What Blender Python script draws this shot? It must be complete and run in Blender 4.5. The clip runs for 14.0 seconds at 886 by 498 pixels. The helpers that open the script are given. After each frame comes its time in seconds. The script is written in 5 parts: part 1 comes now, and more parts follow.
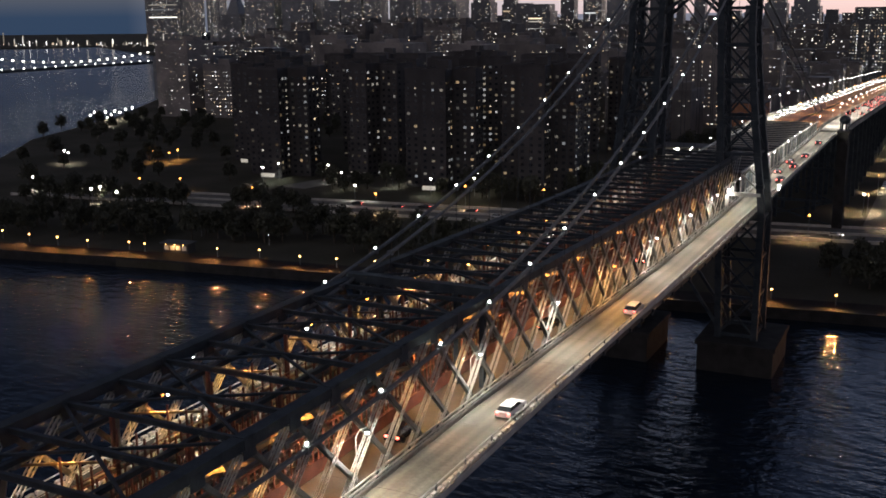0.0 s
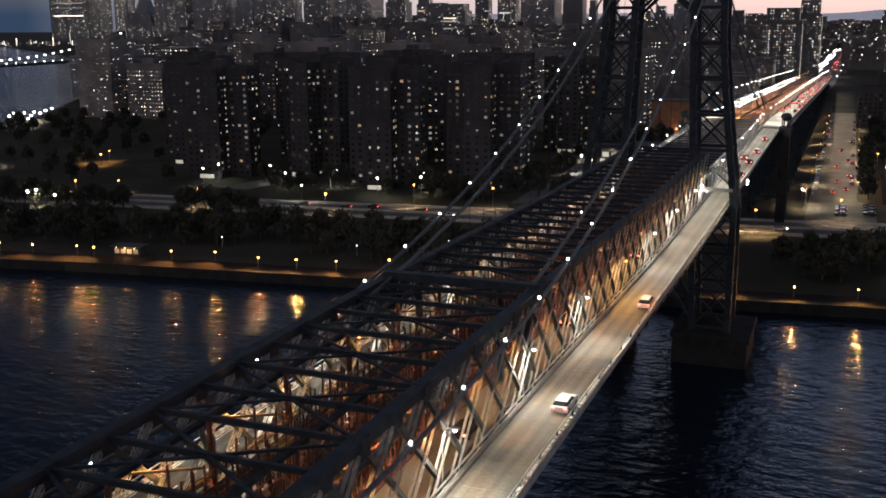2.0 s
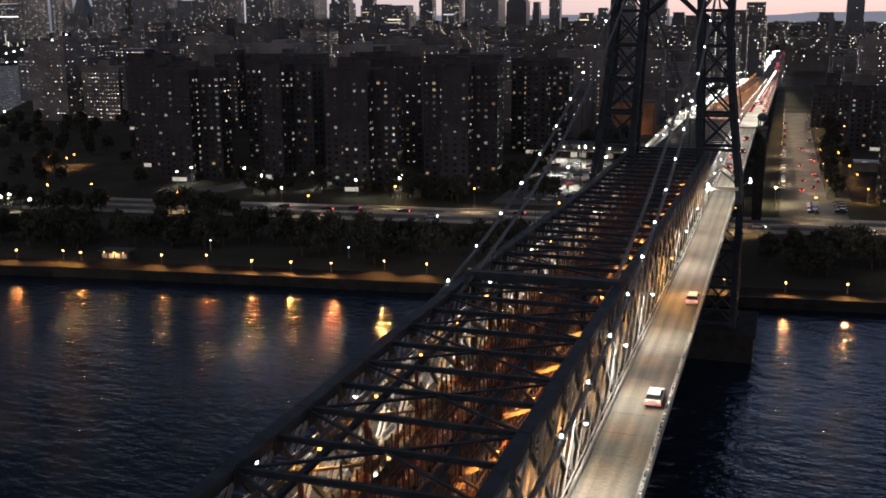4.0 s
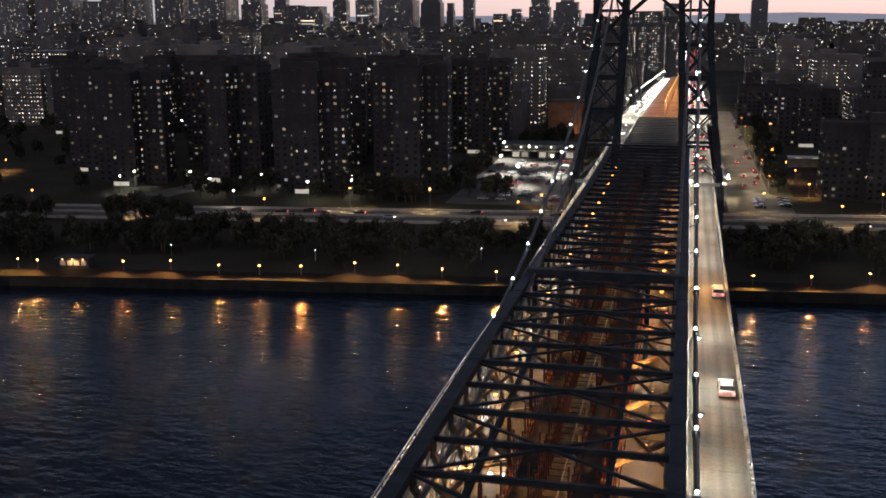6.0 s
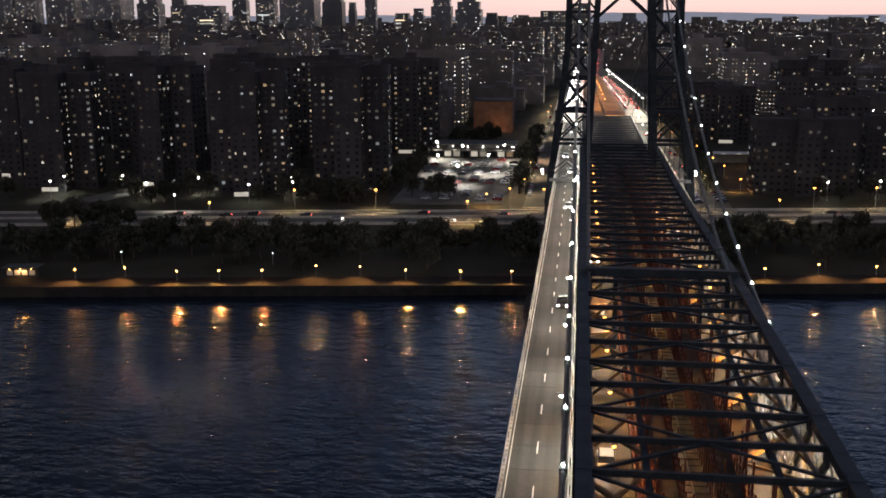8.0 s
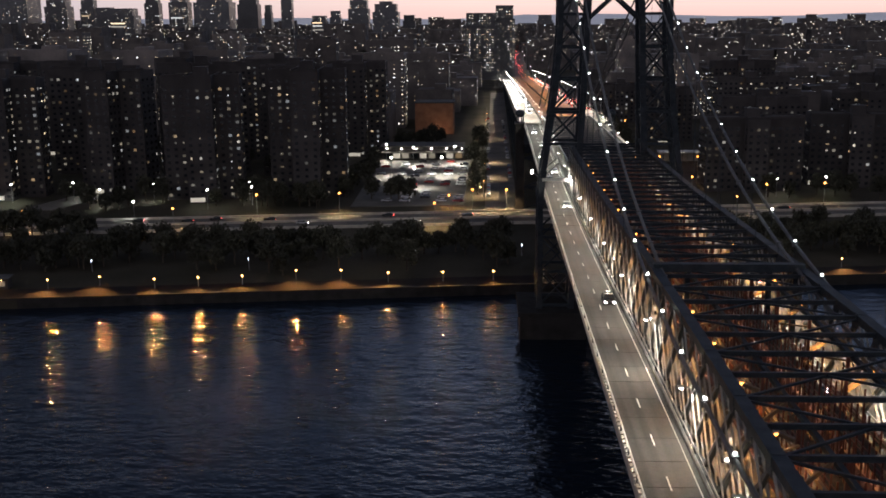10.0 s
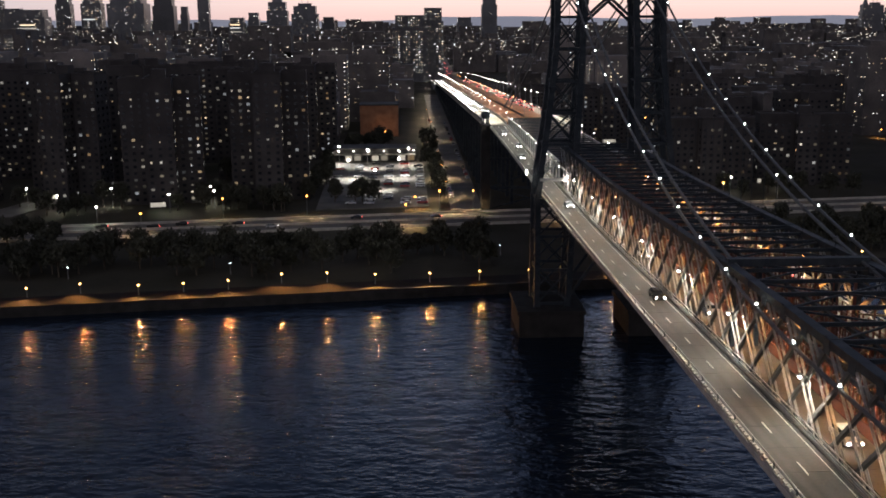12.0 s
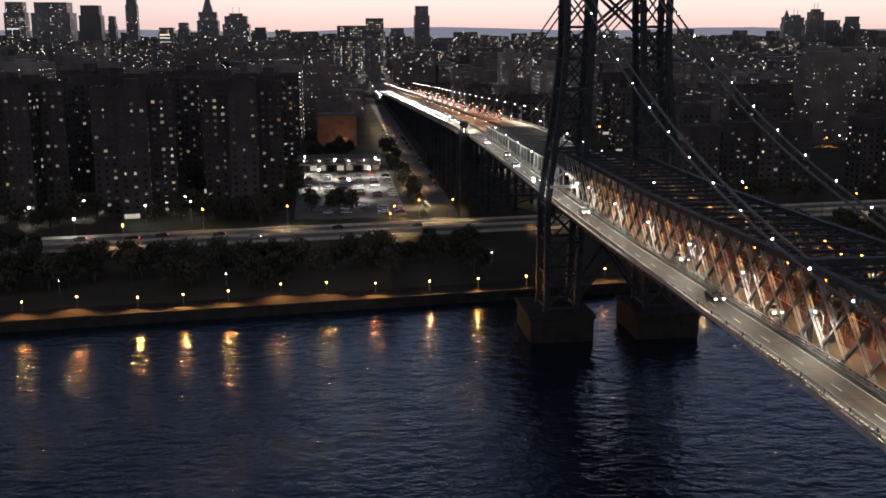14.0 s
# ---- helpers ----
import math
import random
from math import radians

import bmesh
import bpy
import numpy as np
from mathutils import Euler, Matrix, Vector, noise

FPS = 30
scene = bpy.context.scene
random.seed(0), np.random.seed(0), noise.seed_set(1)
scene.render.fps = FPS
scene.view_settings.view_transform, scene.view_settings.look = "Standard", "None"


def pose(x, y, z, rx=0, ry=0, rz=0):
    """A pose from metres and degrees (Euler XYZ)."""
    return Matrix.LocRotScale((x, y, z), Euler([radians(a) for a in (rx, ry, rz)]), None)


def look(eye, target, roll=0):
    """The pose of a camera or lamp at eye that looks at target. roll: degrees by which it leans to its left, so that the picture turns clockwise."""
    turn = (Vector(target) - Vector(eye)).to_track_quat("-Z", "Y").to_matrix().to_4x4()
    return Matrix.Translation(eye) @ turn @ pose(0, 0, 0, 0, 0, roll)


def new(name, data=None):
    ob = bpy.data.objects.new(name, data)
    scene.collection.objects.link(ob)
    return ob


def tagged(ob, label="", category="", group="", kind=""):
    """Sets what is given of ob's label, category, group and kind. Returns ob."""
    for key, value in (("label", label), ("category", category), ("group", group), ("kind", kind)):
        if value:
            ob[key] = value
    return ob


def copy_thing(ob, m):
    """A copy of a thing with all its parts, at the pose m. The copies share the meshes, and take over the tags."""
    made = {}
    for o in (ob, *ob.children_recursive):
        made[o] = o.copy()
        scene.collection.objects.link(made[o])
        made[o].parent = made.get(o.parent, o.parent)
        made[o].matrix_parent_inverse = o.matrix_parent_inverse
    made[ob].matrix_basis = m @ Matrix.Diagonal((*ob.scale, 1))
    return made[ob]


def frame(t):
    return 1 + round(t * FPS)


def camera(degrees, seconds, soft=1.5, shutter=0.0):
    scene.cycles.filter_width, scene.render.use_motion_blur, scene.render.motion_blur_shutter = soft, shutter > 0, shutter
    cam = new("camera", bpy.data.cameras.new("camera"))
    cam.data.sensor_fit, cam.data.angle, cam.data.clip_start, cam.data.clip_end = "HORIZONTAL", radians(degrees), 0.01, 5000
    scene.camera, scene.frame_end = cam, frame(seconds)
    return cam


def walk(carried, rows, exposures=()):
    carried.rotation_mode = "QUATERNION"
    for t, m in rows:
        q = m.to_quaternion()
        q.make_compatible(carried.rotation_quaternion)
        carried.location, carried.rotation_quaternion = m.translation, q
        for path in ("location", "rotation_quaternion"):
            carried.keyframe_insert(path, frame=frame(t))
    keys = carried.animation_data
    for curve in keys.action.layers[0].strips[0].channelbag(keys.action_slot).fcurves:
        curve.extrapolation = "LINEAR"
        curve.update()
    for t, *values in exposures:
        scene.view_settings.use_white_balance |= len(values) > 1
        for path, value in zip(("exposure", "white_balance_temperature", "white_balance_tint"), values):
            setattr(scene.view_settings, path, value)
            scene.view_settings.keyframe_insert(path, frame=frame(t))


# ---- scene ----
cam = camera(46.2, 14.0, soft=1.75)
PATH = [
    (0, (55.896, -101.931, 81.432), (55.026, -100.185, 80.99), -0.6),
    (0.5, (52.493, -103.107, 81.28), (51.669, -101.34, 80.837), -0.5),
    (1, (48.95, -104.66, 81.217), (48.171, -102.872, 80.773), -0.5),
    (1.5, (45.619, -106.224, 81.245), (44.872, -104.423, 80.801), -0.5),
    (2, (41.927, -107.918, 81.201), (41.21, -106.104, 80.757), -0.4),
    (2.5, (38.359, -109.597, 81.314), (37.667, -107.774, 80.87), -0.4),
    (5, (17.762, -118.7, 81.637), (17.22, -116.826, 81.196), -0.2),
    (5.5, (13.154, -119.437, 81.519), (12.653, -117.552, 81.078), -0.2),
    (6, (8.858, -120.613, 81.366), (8.412, -118.713, 80.925), -0.3),
    (6.5, (4.622, -121.509, 81.493), (4.223, -119.599, 81.052), -0.3),
    (7, (-0.119, -122.459, 81.618), (-0.469, -120.54, 81.176), -0.3),
    (7.5, (-5.469, -123.323, 81.919), (-5.768, -121.395, 81.476), -0.1),
    (8, (-10.105, -124.46, 81.885), (-10.361, -122.527, 81.442), -0.3),
    (10.5, (-35.983, -127.941, 82.099), (-36.032, -125.99, 81.66), -0.3),
    (11, (-41.448, -128.384, 82.046), (-41.455, -126.432, 81.608), -0.2),
    (11.5, (-46.629, -128.997, 82.233), (-46.599, -127.045, 81.795), -0.3),
    (12, (-52.301, -129.476, 82.3), (-52.229, -127.526, 81.863), -0.3),
    (12.5, (-57.816, -130.127, 82.592), (-57.706, -128.178, 82.155), -0.3),
    (13, (-63.71, -130.42, 82.474), (-63.56, -128.473, 82.039), -0.1),
    (13.5, (-69.094, -130.382, 82.43), (-68.911, -128.437, 82.002), -0.1),
    (14, (-74.687, -130.02, 82.061), (-74.474, -128.076, 81.643), -0.1),
]
walk(cam, [(t, look(eye, target, roll)) for t, eye, target, roll in PATH], ((0, 0.9), (14, 0.9)))

# ---- sky at dusk ----
world = bpy.data.worlds.new("dusk_sky")
scene.world = world
world.use_nodes = True
wn, wl = world.node_tree.nodes, world.node_tree.links
wn.clear()
AFTERGLOW = Vector((0.42, 0.91, 0.0)).normalized()   # where the sun went down


def sky_ramp(stops):
    r = wn.new("ShaderNodeValToRGB")
    r.color_ramp.elements[0].color, r.color_ramp.elements[1].color = (*stops[0][1], 1), (*stops[-1][1], 1)
    for pos, c in stops[1:-1]:
        r.color_ramp.elements.new(pos).color = (*c, 1)
    wl.new(part_xyz.outputs["Z"], r.inputs["Fac"])
    return r.outputs["Color"]


way = wn.new("ShaderNodeTexCoord").outputs["Generated"]
part_xyz = wn.new("ShaderNodeSeparateXYZ")
wl.new(way, part_xyz.inputs[0])
west = sky_ramp(((0.0, (0.55, 0.37, 0.34)), (0.03, (0.64, 0.51, 0.46)), (0.07, (0.60, 0.55, 0.55)), (0.14, (0.25, 0.29, 0.41)), (0.35, (0.064, 0.093, 0.18)), (0.6, (0.03, 0.042, 0.08)), (1.0, (0.06, 0.066, 0.088))))
grey = sky_ramp(((0.0, (0.27, 0.26, 0.29)), (0.04, (0.32, 0.315, 0.34)), (0.09, (0.32, 0.33, 0.37)), (0.2, (0.13, 0.155, 0.22)), (0.35, (0.022, 0.031, 0.061)), (0.6, (0.013, 0.018, 0.033)), (1.0, (0.06, 0.066, 0.088))))
rest = sky_ramp(((0.0, (0.018, 0.032, 0.06)), (0.02, (0.055, 0.06, 0.075)), (0.05, (0.034, 0.044, 0.074)), (0.1, (0.026, 0.036, 0.064)), (0.2, (0.024, 0.032, 0.056)), (0.32, (0.013, 0.016, 0.027)), (0.5, (0.012, 0.015, 0.025)), (1.0, (0.06, 0.066, 0.088))))
# Brighter than dusk would leave it: added fill for walls facing the camera.
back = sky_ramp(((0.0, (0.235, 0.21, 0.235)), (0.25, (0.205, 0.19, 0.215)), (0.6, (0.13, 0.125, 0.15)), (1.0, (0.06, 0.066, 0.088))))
dot = wn.new("ShaderNodeVectorMath")
dot.operation, dot.inputs[1].default_value = "DOT_PRODUCT", AFTERGLOW
wl.new(way, dot.inputs[0])
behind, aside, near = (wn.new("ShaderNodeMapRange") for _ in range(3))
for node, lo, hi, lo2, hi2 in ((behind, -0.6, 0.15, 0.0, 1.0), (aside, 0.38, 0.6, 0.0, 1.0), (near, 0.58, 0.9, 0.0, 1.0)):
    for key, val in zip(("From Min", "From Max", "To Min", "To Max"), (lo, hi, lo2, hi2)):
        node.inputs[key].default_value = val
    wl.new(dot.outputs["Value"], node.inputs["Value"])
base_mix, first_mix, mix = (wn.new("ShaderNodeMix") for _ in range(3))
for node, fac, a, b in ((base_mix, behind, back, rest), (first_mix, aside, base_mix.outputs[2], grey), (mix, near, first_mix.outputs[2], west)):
    node.data_type = "RGBA"
    wl.new(fac.outputs["Result"], node.inputs[0])
    wl.new(a, node.inputs[6])
    wl.new(b, node.inputs[7])
bg = wn.new("ShaderNodeBackground")
wo = wn.new("ShaderNodeOutputWorld")
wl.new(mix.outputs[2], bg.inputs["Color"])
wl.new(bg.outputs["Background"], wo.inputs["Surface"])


# ---- materials ----
def nodes_of(name):
    m = bpy.data.materials.new(name)
    m.use_nodes = True
    return m, m.node_tree.nodes, m.node_tree.links, m.node_tree.nodes["Principled BSDF"]


def surface(name, a, b, rough=0.7, metal=0.0, scale=1.0, fine=12.0, bump=0.3, spread=0.0, gloss=0.5):
    """Two colours mixed by coarse stains and fine grain, with fine relief."""
    m, n, l, p = nodes_of(name)
    tc = n.new("ShaderNodeTexCoord")
    big, small = n.new("ShaderNodeTexNoise"), n.new("ShaderNodeTexNoise")
    big.inputs["Scale"].default_value, small.inputs["Scale"].default_value = scale, scale * fine
    big.inputs["Detail"].default_value, small.inputs["Detail"].default_value = 6, 4
    for t in (big, small):
        l.new(tc.outputs["Object"], t.inputs["Vector"])
    add = n.new("ShaderNodeMath")
    add.operation = "MULTIPLY_ADD"
    add.inputs[1].default_value = 0.4
    l.new(small.outputs["Fac"], add.inputs[0])
    l.new(big.outputs["Fac"], add.inputs[2])
    ramp = n.new("ShaderNodeValToRGB")
    ramp.color_ramp.elements[0].position, ramp.color_ramp.elements[1].position = 0.52, 0.9
    ramp.color_ramp.elements[0].color, ramp.color_ramp.elements[1].color = (*a, 1), (*b, 1)
    l.new(add.outputs[0], ramp.inputs["Fac"])
    colour = ramp.outputs["Color"]
    if spread:
        info, hsv, mm = n.new("ShaderNodeObjectInfo"), n.new("ShaderNodeHueSaturation"), n.new("ShaderNodeMapRange")
        mm.inputs["To Min"].default_value, mm.inputs["To Max"].default_value = 1 - spread, 1 + spread
        l.new(info.outputs["Random"], mm.inputs["Value"])
        l.new(mm.outputs["Result"], hsv.inputs["Value"])
        l.new(colour, hsv.inputs["Color"])
        colour = hsv.outputs["Color"]
    l.new(colour, p.inputs["Base Color"])
    p.inputs["Roughness"].default_value, p.inputs["Metallic"].default_value = rough, metal
    p.inputs["Specular IOR Level"].default_value = gloss
    bp = n.new("ShaderNodeBump")
    bp.inputs["Strength"].default_value, bp.inputs["Distance"].default_value = bump, 0.05
    l.new(small.outputs["Fac"], bp.inputs["Height"])
    l.new(bp.outputs["Normal"], p.inputs["Normal"])
    return m


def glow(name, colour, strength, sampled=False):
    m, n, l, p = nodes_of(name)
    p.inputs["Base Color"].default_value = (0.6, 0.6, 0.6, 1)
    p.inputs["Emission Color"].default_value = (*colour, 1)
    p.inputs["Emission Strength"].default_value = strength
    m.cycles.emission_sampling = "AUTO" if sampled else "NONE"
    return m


def window_glow(name, island, low, high, white=0.0):
    """Lit rooms: each pane takes its own tint and brightness."""
    m, n, l, p = nodes_of(name)
    p.inputs["Base Color"].default_value = (0.05, 0.05, 0.05, 1)
    p.inputs["Roughness"].default_value = 0.2
    src = n.new("ShaderNodeNewGeometry").outputs["Random Per Island"] if island else n.new("ShaderNodeObjectInfo").outputs["Random"]
    ramp = n.new("ShaderNodeValToRGB")
    cr = ramp.color_ramp
    cr.elements[0].color, cr.elements[1].color = (1, 0.58, 0.26, 1), (0.84, 0.92, 1, 1)
    for pos, c in ((0.15, (1, 0.76, 0.46, 1)), (0.45, (1, 0.88, 0.68, 1)), (0.8, (1, 0.97, 0.9, 1))):
        cr.elements.new(pos).color = c
    for e in cr.elements:
        e.color = tuple(c + (1 - c) * white for c in e.color)
    l.new(src, ramp.inputs["Fac"])
    mul = n.new("ShaderNodeMath")
    mul.operation = "MULTIPLY"
    mul.inputs[1].default_value = 37.7
    fr = n.new("ShaderNodeMath")
    fr.operation = "FRACT"
    l.new(src, mul.inputs[0])
    l.new(mul.outputs[0], fr.inputs[0])
    pw = n.new("ShaderNodeMath")
    pw.operation = "POWER"
    pw.inputs[1].default_value = 2.2
    l.new(fr.outputs[0], pw.inputs[0])
    mr = n.new("ShaderNodeMapRange")
    mr.inputs["To Min"].default_value, mr.inputs["To Max"].default_value = low, high
    l.new(pw.outputs[0], mr.inputs["Value"])
    l.new(ramp.outputs["Color"], p.inputs["Emission Color"])
    l.new(mr.outputs["Result"], p.inputs["Emission Strength"])
    m.cycles.emission_sampling = "NONE"
    return m


def worn_road(name, a, b, lanes, first, pitch):
    """Paving with stains drawn out along the road, darker wheel lanes and fine grain."""
    m = surface(name, a, b, 0.85, 0.0, 0.09, 30, 0.1)
    n, l, p = m.node_tree.nodes, m.node_tree.links, m.node_tree.nodes["Principled BSDF"]
    colour = p.inputs["Base Color"].links[0].from_socket
    tc, xyz, mp, streak = n.new("ShaderNodeTexCoord"), n.new("ShaderNodeSeparateXYZ"), n.new("ShaderNodeMapping"), n.new("ShaderNodeTexNoise")
    l.new(tc.outputs["Object"], xyz.inputs[0])
    l.new(tc.outputs["Object"], mp.inputs["Vector"])
    mp.inputs["Scale"].default_value = (1.3, 0.035, 1)
    streak.inputs["Scale"].default_value, streak.inputs["Detail"].default_value = 1.0, 5
    l.new(mp.outputs["Vector"], streak.inputs["Vector"])
    wave = n.new("ShaderNodeMath")
    wave.operation = "MULTIPLY_ADD"
    wave.inputs[1].default_value, wave.inputs[2].default_value = 6.2832 / pitch, -6.2832 * first / pitch
    l.new(xyz.outputs["X"], wave.inputs[0])
    cos = n.new("ShaderNodeMath")
    cos.operation = "COSINE"
    l.new(wave.outputs[0], cos.inputs[0])
    both = n.new("ShaderNodeMath")
    both.operation = "MULTIPLY_ADD"
    both.inputs[1].default_value = 0.16 * lanes
    l.new(cos.outputs[0], both.inputs[0])
    l.new(streak.outputs["Fac"], both.inputs[2])
    dark = n.new("ShaderNodeMapRange")
    for key, val in zip(("From Min", "From Max", "To Min", "To Max"), (0.35, 0.75, 1.12, 0.62)):
        dark.inputs[key].default_value = val
    l.new(both.outputs[0], dark.inputs["Value"])
    hsv = n.new("ShaderNodeHueSaturation")
    l.new(dark.outputs["Result"], hsv.inputs["Value"])
    l.new(colour, hsv.inputs["Color"])
    l.new(hsv.outputs["Color"], p.inputs["Base Color"])
    return m


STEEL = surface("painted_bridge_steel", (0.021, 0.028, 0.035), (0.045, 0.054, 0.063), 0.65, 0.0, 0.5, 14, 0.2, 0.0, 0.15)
# Paler lattice steel, with white lamplight added to its colour.
STEEL_LIT = surface("pale_lamplit_steel", (0.21, 0.214, 0.205), (0.34, 0.345, 0.33), 0.55, 0.0, 0.6, 14, 0.2)
# Bridge steel again, the grey of its lamp-lit faces put into the colour.
STEEL_HALF_LIT = surface("half_lit_bridge_steel", (0.075, 0.08, 0.08), (0.14, 0.145, 0.142), 0.6, 0.0, 0.5, 14, 0.2, 0.0, 0.3)
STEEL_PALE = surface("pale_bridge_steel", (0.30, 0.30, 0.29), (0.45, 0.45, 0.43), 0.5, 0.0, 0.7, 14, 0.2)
# The tan holds the yellow light that sodium lamps throw on the braces.
STEEL_SODIUM_LIT = surface("sodium_lit_steel", (0.12, 0.09, 0.055), (0.22, 0.16, 0.10), 0.55, 0.0, 0.6, 14, 0.2)
STEEL_RED = surface("red_painted_steel", (0.085, 0.028, 0.019), (0.17, 0.06, 0.04), 0.55, 0.0, 0.6, 14, 0.2)
CONCRETE = surface("deck_concrete", (0.17, 0.158, 0.135), (0.34, 0.32, 0.275), 0.85, 0.0, 0.09, 30, 0.06)
NORTH_ROAD = worn_road("worn_deck_concrete", (0.12, 0.113, 0.094), (0.245, 0.234, 0.2), 1.0, 12.2, 1.7)
SOUTH_ROAD = worn_road("worn_deck_asphalt", (0.028, 0.027, 0.025), (0.068, 0.065, 0.058), 0.8, -12.2, 1.6)
KERB = surface("kerb_concrete", (0.35, 0.33, 0.29), (0.55, 0.52, 0.46), 0.8, 0.0, 0.4, 20, 0.3)
INNER = surface("inner_road_concrete", (0.05, 0.043, 0.035), (0.11, 0.095, 0.078), 0.8, 0.0, 0.12, 30, 0.3)
PAINT = surface("lane_paint", (0.6, 0.6, 0.57), (0.8, 0.8, 0.76), 0.6, 0.0, 2, 10, 0.1)
TIE = surface("track_ties", (0.045, 0.034, 0.026), (0.09, 0.07, 0.054), 0.9, 0.0, 1, 10, 0.4)
RAIL = surface("rail_steel", (0.08, 0.07, 0.06), (0.15, 0.13, 0.12), 0.5, 0.5, 1, 10, 0.1)
CABLE = surface("wrapped_cable", (0.07, 0.072, 0.074), (0.12, 0.122, 0.124), 0.6, 0.0, 1, 8, 0.2)
STONE = surface("pier_stone", (0.022, 0.021, 0.02), (0.042, 0.04, 0.038), 0.9, 0.0, 0.3, 12, 0.5, 0.0, 0.15)
EARTH = surface("park_ground", (0.04, 0.038, 0.026), (0.075, 0.066, 0.052), 0.95, 0.0, 0.03, 40, 0.5, 0.0, 0.1)
# Base darkened to hold down the pools of the overstrong promenade lamps.
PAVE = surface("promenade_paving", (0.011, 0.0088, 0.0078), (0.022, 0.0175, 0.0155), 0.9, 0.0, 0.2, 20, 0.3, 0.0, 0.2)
STREET = surface("street_asphalt", (0.075, 0.068, 0.058), (0.155, 0.142, 0.122), 0.85, 0.0, 0.08, 40, 0.3)
BRICK = surface("brick_wall", (0.042, 0.038, 0.038), (0.072, 0.066, 0.065), 0.9, 0.0, 0.15, 40, 0.4, 0.25)
WALLS = surface("city_wall", (0.09, 0.083, 0.08), (0.2, 0.178, 0.165), 0.85, 0.0, 0.06, 30, 0.3, 0.4)
ROOF = surface("tar_roof", (0.05, 0.05, 0.05), (0.11, 0.105, 0.1), 0.9, 0.0, 0.1, 20, 0.3)
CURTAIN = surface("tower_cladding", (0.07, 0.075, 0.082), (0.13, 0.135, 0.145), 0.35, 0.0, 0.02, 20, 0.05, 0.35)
BARK = surface("bark", (0.05, 0.038, 0.028), (0.10, 0.08, 0.06), 0.95, 0.0, 2, 8, 0.6)
LEAF = surface("leaves", (0.03, 0.031, 0.02), (0.056, 0.056, 0.034), 0.7, 0.0, 0.6, 8, 0.2, 0.3)
# The hills give off a bluish glow that stands in for haze.
HILL_HAZE = glow("far_hills_haze_glow", (0.42, 0.46, 0.62), 0.14)
DARKPANE = surface("dark_window_glass", (0.015, 0.018, 0.022), (0.03, 0.035, 0.04), 0.15, 0.0, 0.3, 4, 0.0)
TYRE = surface("tyre_rubber", (0.015, 0.015, 0.015), (0.03, 0.03, 0.03), 0.9, 0.0, 5, 4, 0.2)
POLE = surface("galvanised_pole", (0.22, 0.23, 0.23), (0.34, 0.35, 0.35), 0.5, 0.4, 1, 10, 0.1)
CARPAINT = {}
for nm, c in (("white", (0.75, 0.75, 0.74)), ("silver", (0.42, 0.43, 0.44)), ("black", (0.02, 0.02, 0.022)), ("red", (0.3, 0.03, 0.025)), ("yellow", (0.6, 0.36, 0.04))):
    CARPAINT[nm] = surface(nm + "_car_paint", tuple(v * 0.9 for v in c), c, 0.25, 0.0, 2, 6, 0.02)
BEAD_GLOW = glow("small_lamp_glow", (1.0, 0.93, 0.8), 4)
WHITE_GLOW = glow("white_lamp_glow", (1.0, 0.95, 0.84), 14)
CABLE_GLOW = glow("cable_light_glow", (0.86, 1.0, 0.9), 16, True)
AMBER_GLOW = glow("sodium_lamp_glow", (1.0, 0.32, 0.05), 6)
PROM_GLOW = glow("promenade_lamp_glow", (1.0, 0.45, 0.11), 8)
HEAD_GLOW = glow("headlight_glow", (1.0, 0.95, 0.86), 14)
STRING_GLOW = glow("string_light_glow", (1.0, 0.96, 0.88), 3)
# Concrete with the orange of the sodium lamps mixed into its colour.
SODIUM_DECK = surface("sodium_tinted_concrete", (0.20, 0.11, 0.07), (0.36, 0.21, 0.14), 0.85, 0.0, 0.1, 25, 0.3)
TAIL_GLOW = glow("tail_light_glow", (1.0, 0.09, 0.07), 4)
SHOP_GLOW = glow("shop_window_glow", (1.0, 0.9, 0.72), 0.22, True)
PANE = window_glow("lit_window_pane", False, 0.04, 0.62)
PANES = window_glow("lit_window_panes", True, 0.08, 1.6, 0.15)
FAINT = window_glow("faint_window_panes", True, 0.012, 0.2)
SPARKS = window_glow("city_lights", True, 0.1, 1.9, 0.3)


def water_material():
    m, n, l, p = nodes_of("river_water")
    p.inputs["Base Color"].default_value = (0.006, 0.012, 0.022, 1)
    p.inputs["Roughness"].default_value = 0.115
    p.inputs["IOR"].default_value = 1.33
    tc = n.new("ShaderNodeTexCoord")
    last = None
    for scale, stretch, strength, dist in ((0.03, 1.6, 1.0, 0.4), (0.13, 1.8, 1.0, 0.58), (0.36, 1.7, 1.0, 0.28), (0.95, 1.6, 1.0, 0.06)):
        mp = n.new("ShaderNodeMapping")
        mp.inputs["Scale"].default_value = (scale, scale * stretch, scale)
        mp.inputs["Rotation"].default_value = (0, 0, radians(12))
        no = n.new("ShaderNodeTexNoise")
        no.inputs["Scale"].default_value, no.inputs["Detail"].default_value = 1.0, 3
        b = n.new("ShaderNodeBump")
        b.inputs["Strength"].default_value, b.inputs["Distance"].default_value = strength, dist
        l.new(tc.outputs["Object"], mp.inputs["Vector"])
        l.new(mp.outputs["Vector"], no.inputs["Vector"])
        l.new(no.outputs["Fac"], b.inputs["Height"])
        if last:
            l.new(last.outputs["Normal"], b.inputs["Normal"])
        last = b
    l.new(last.outputs["Normal"], p.inputs["Normal"])
    return m


WATER = water_material()


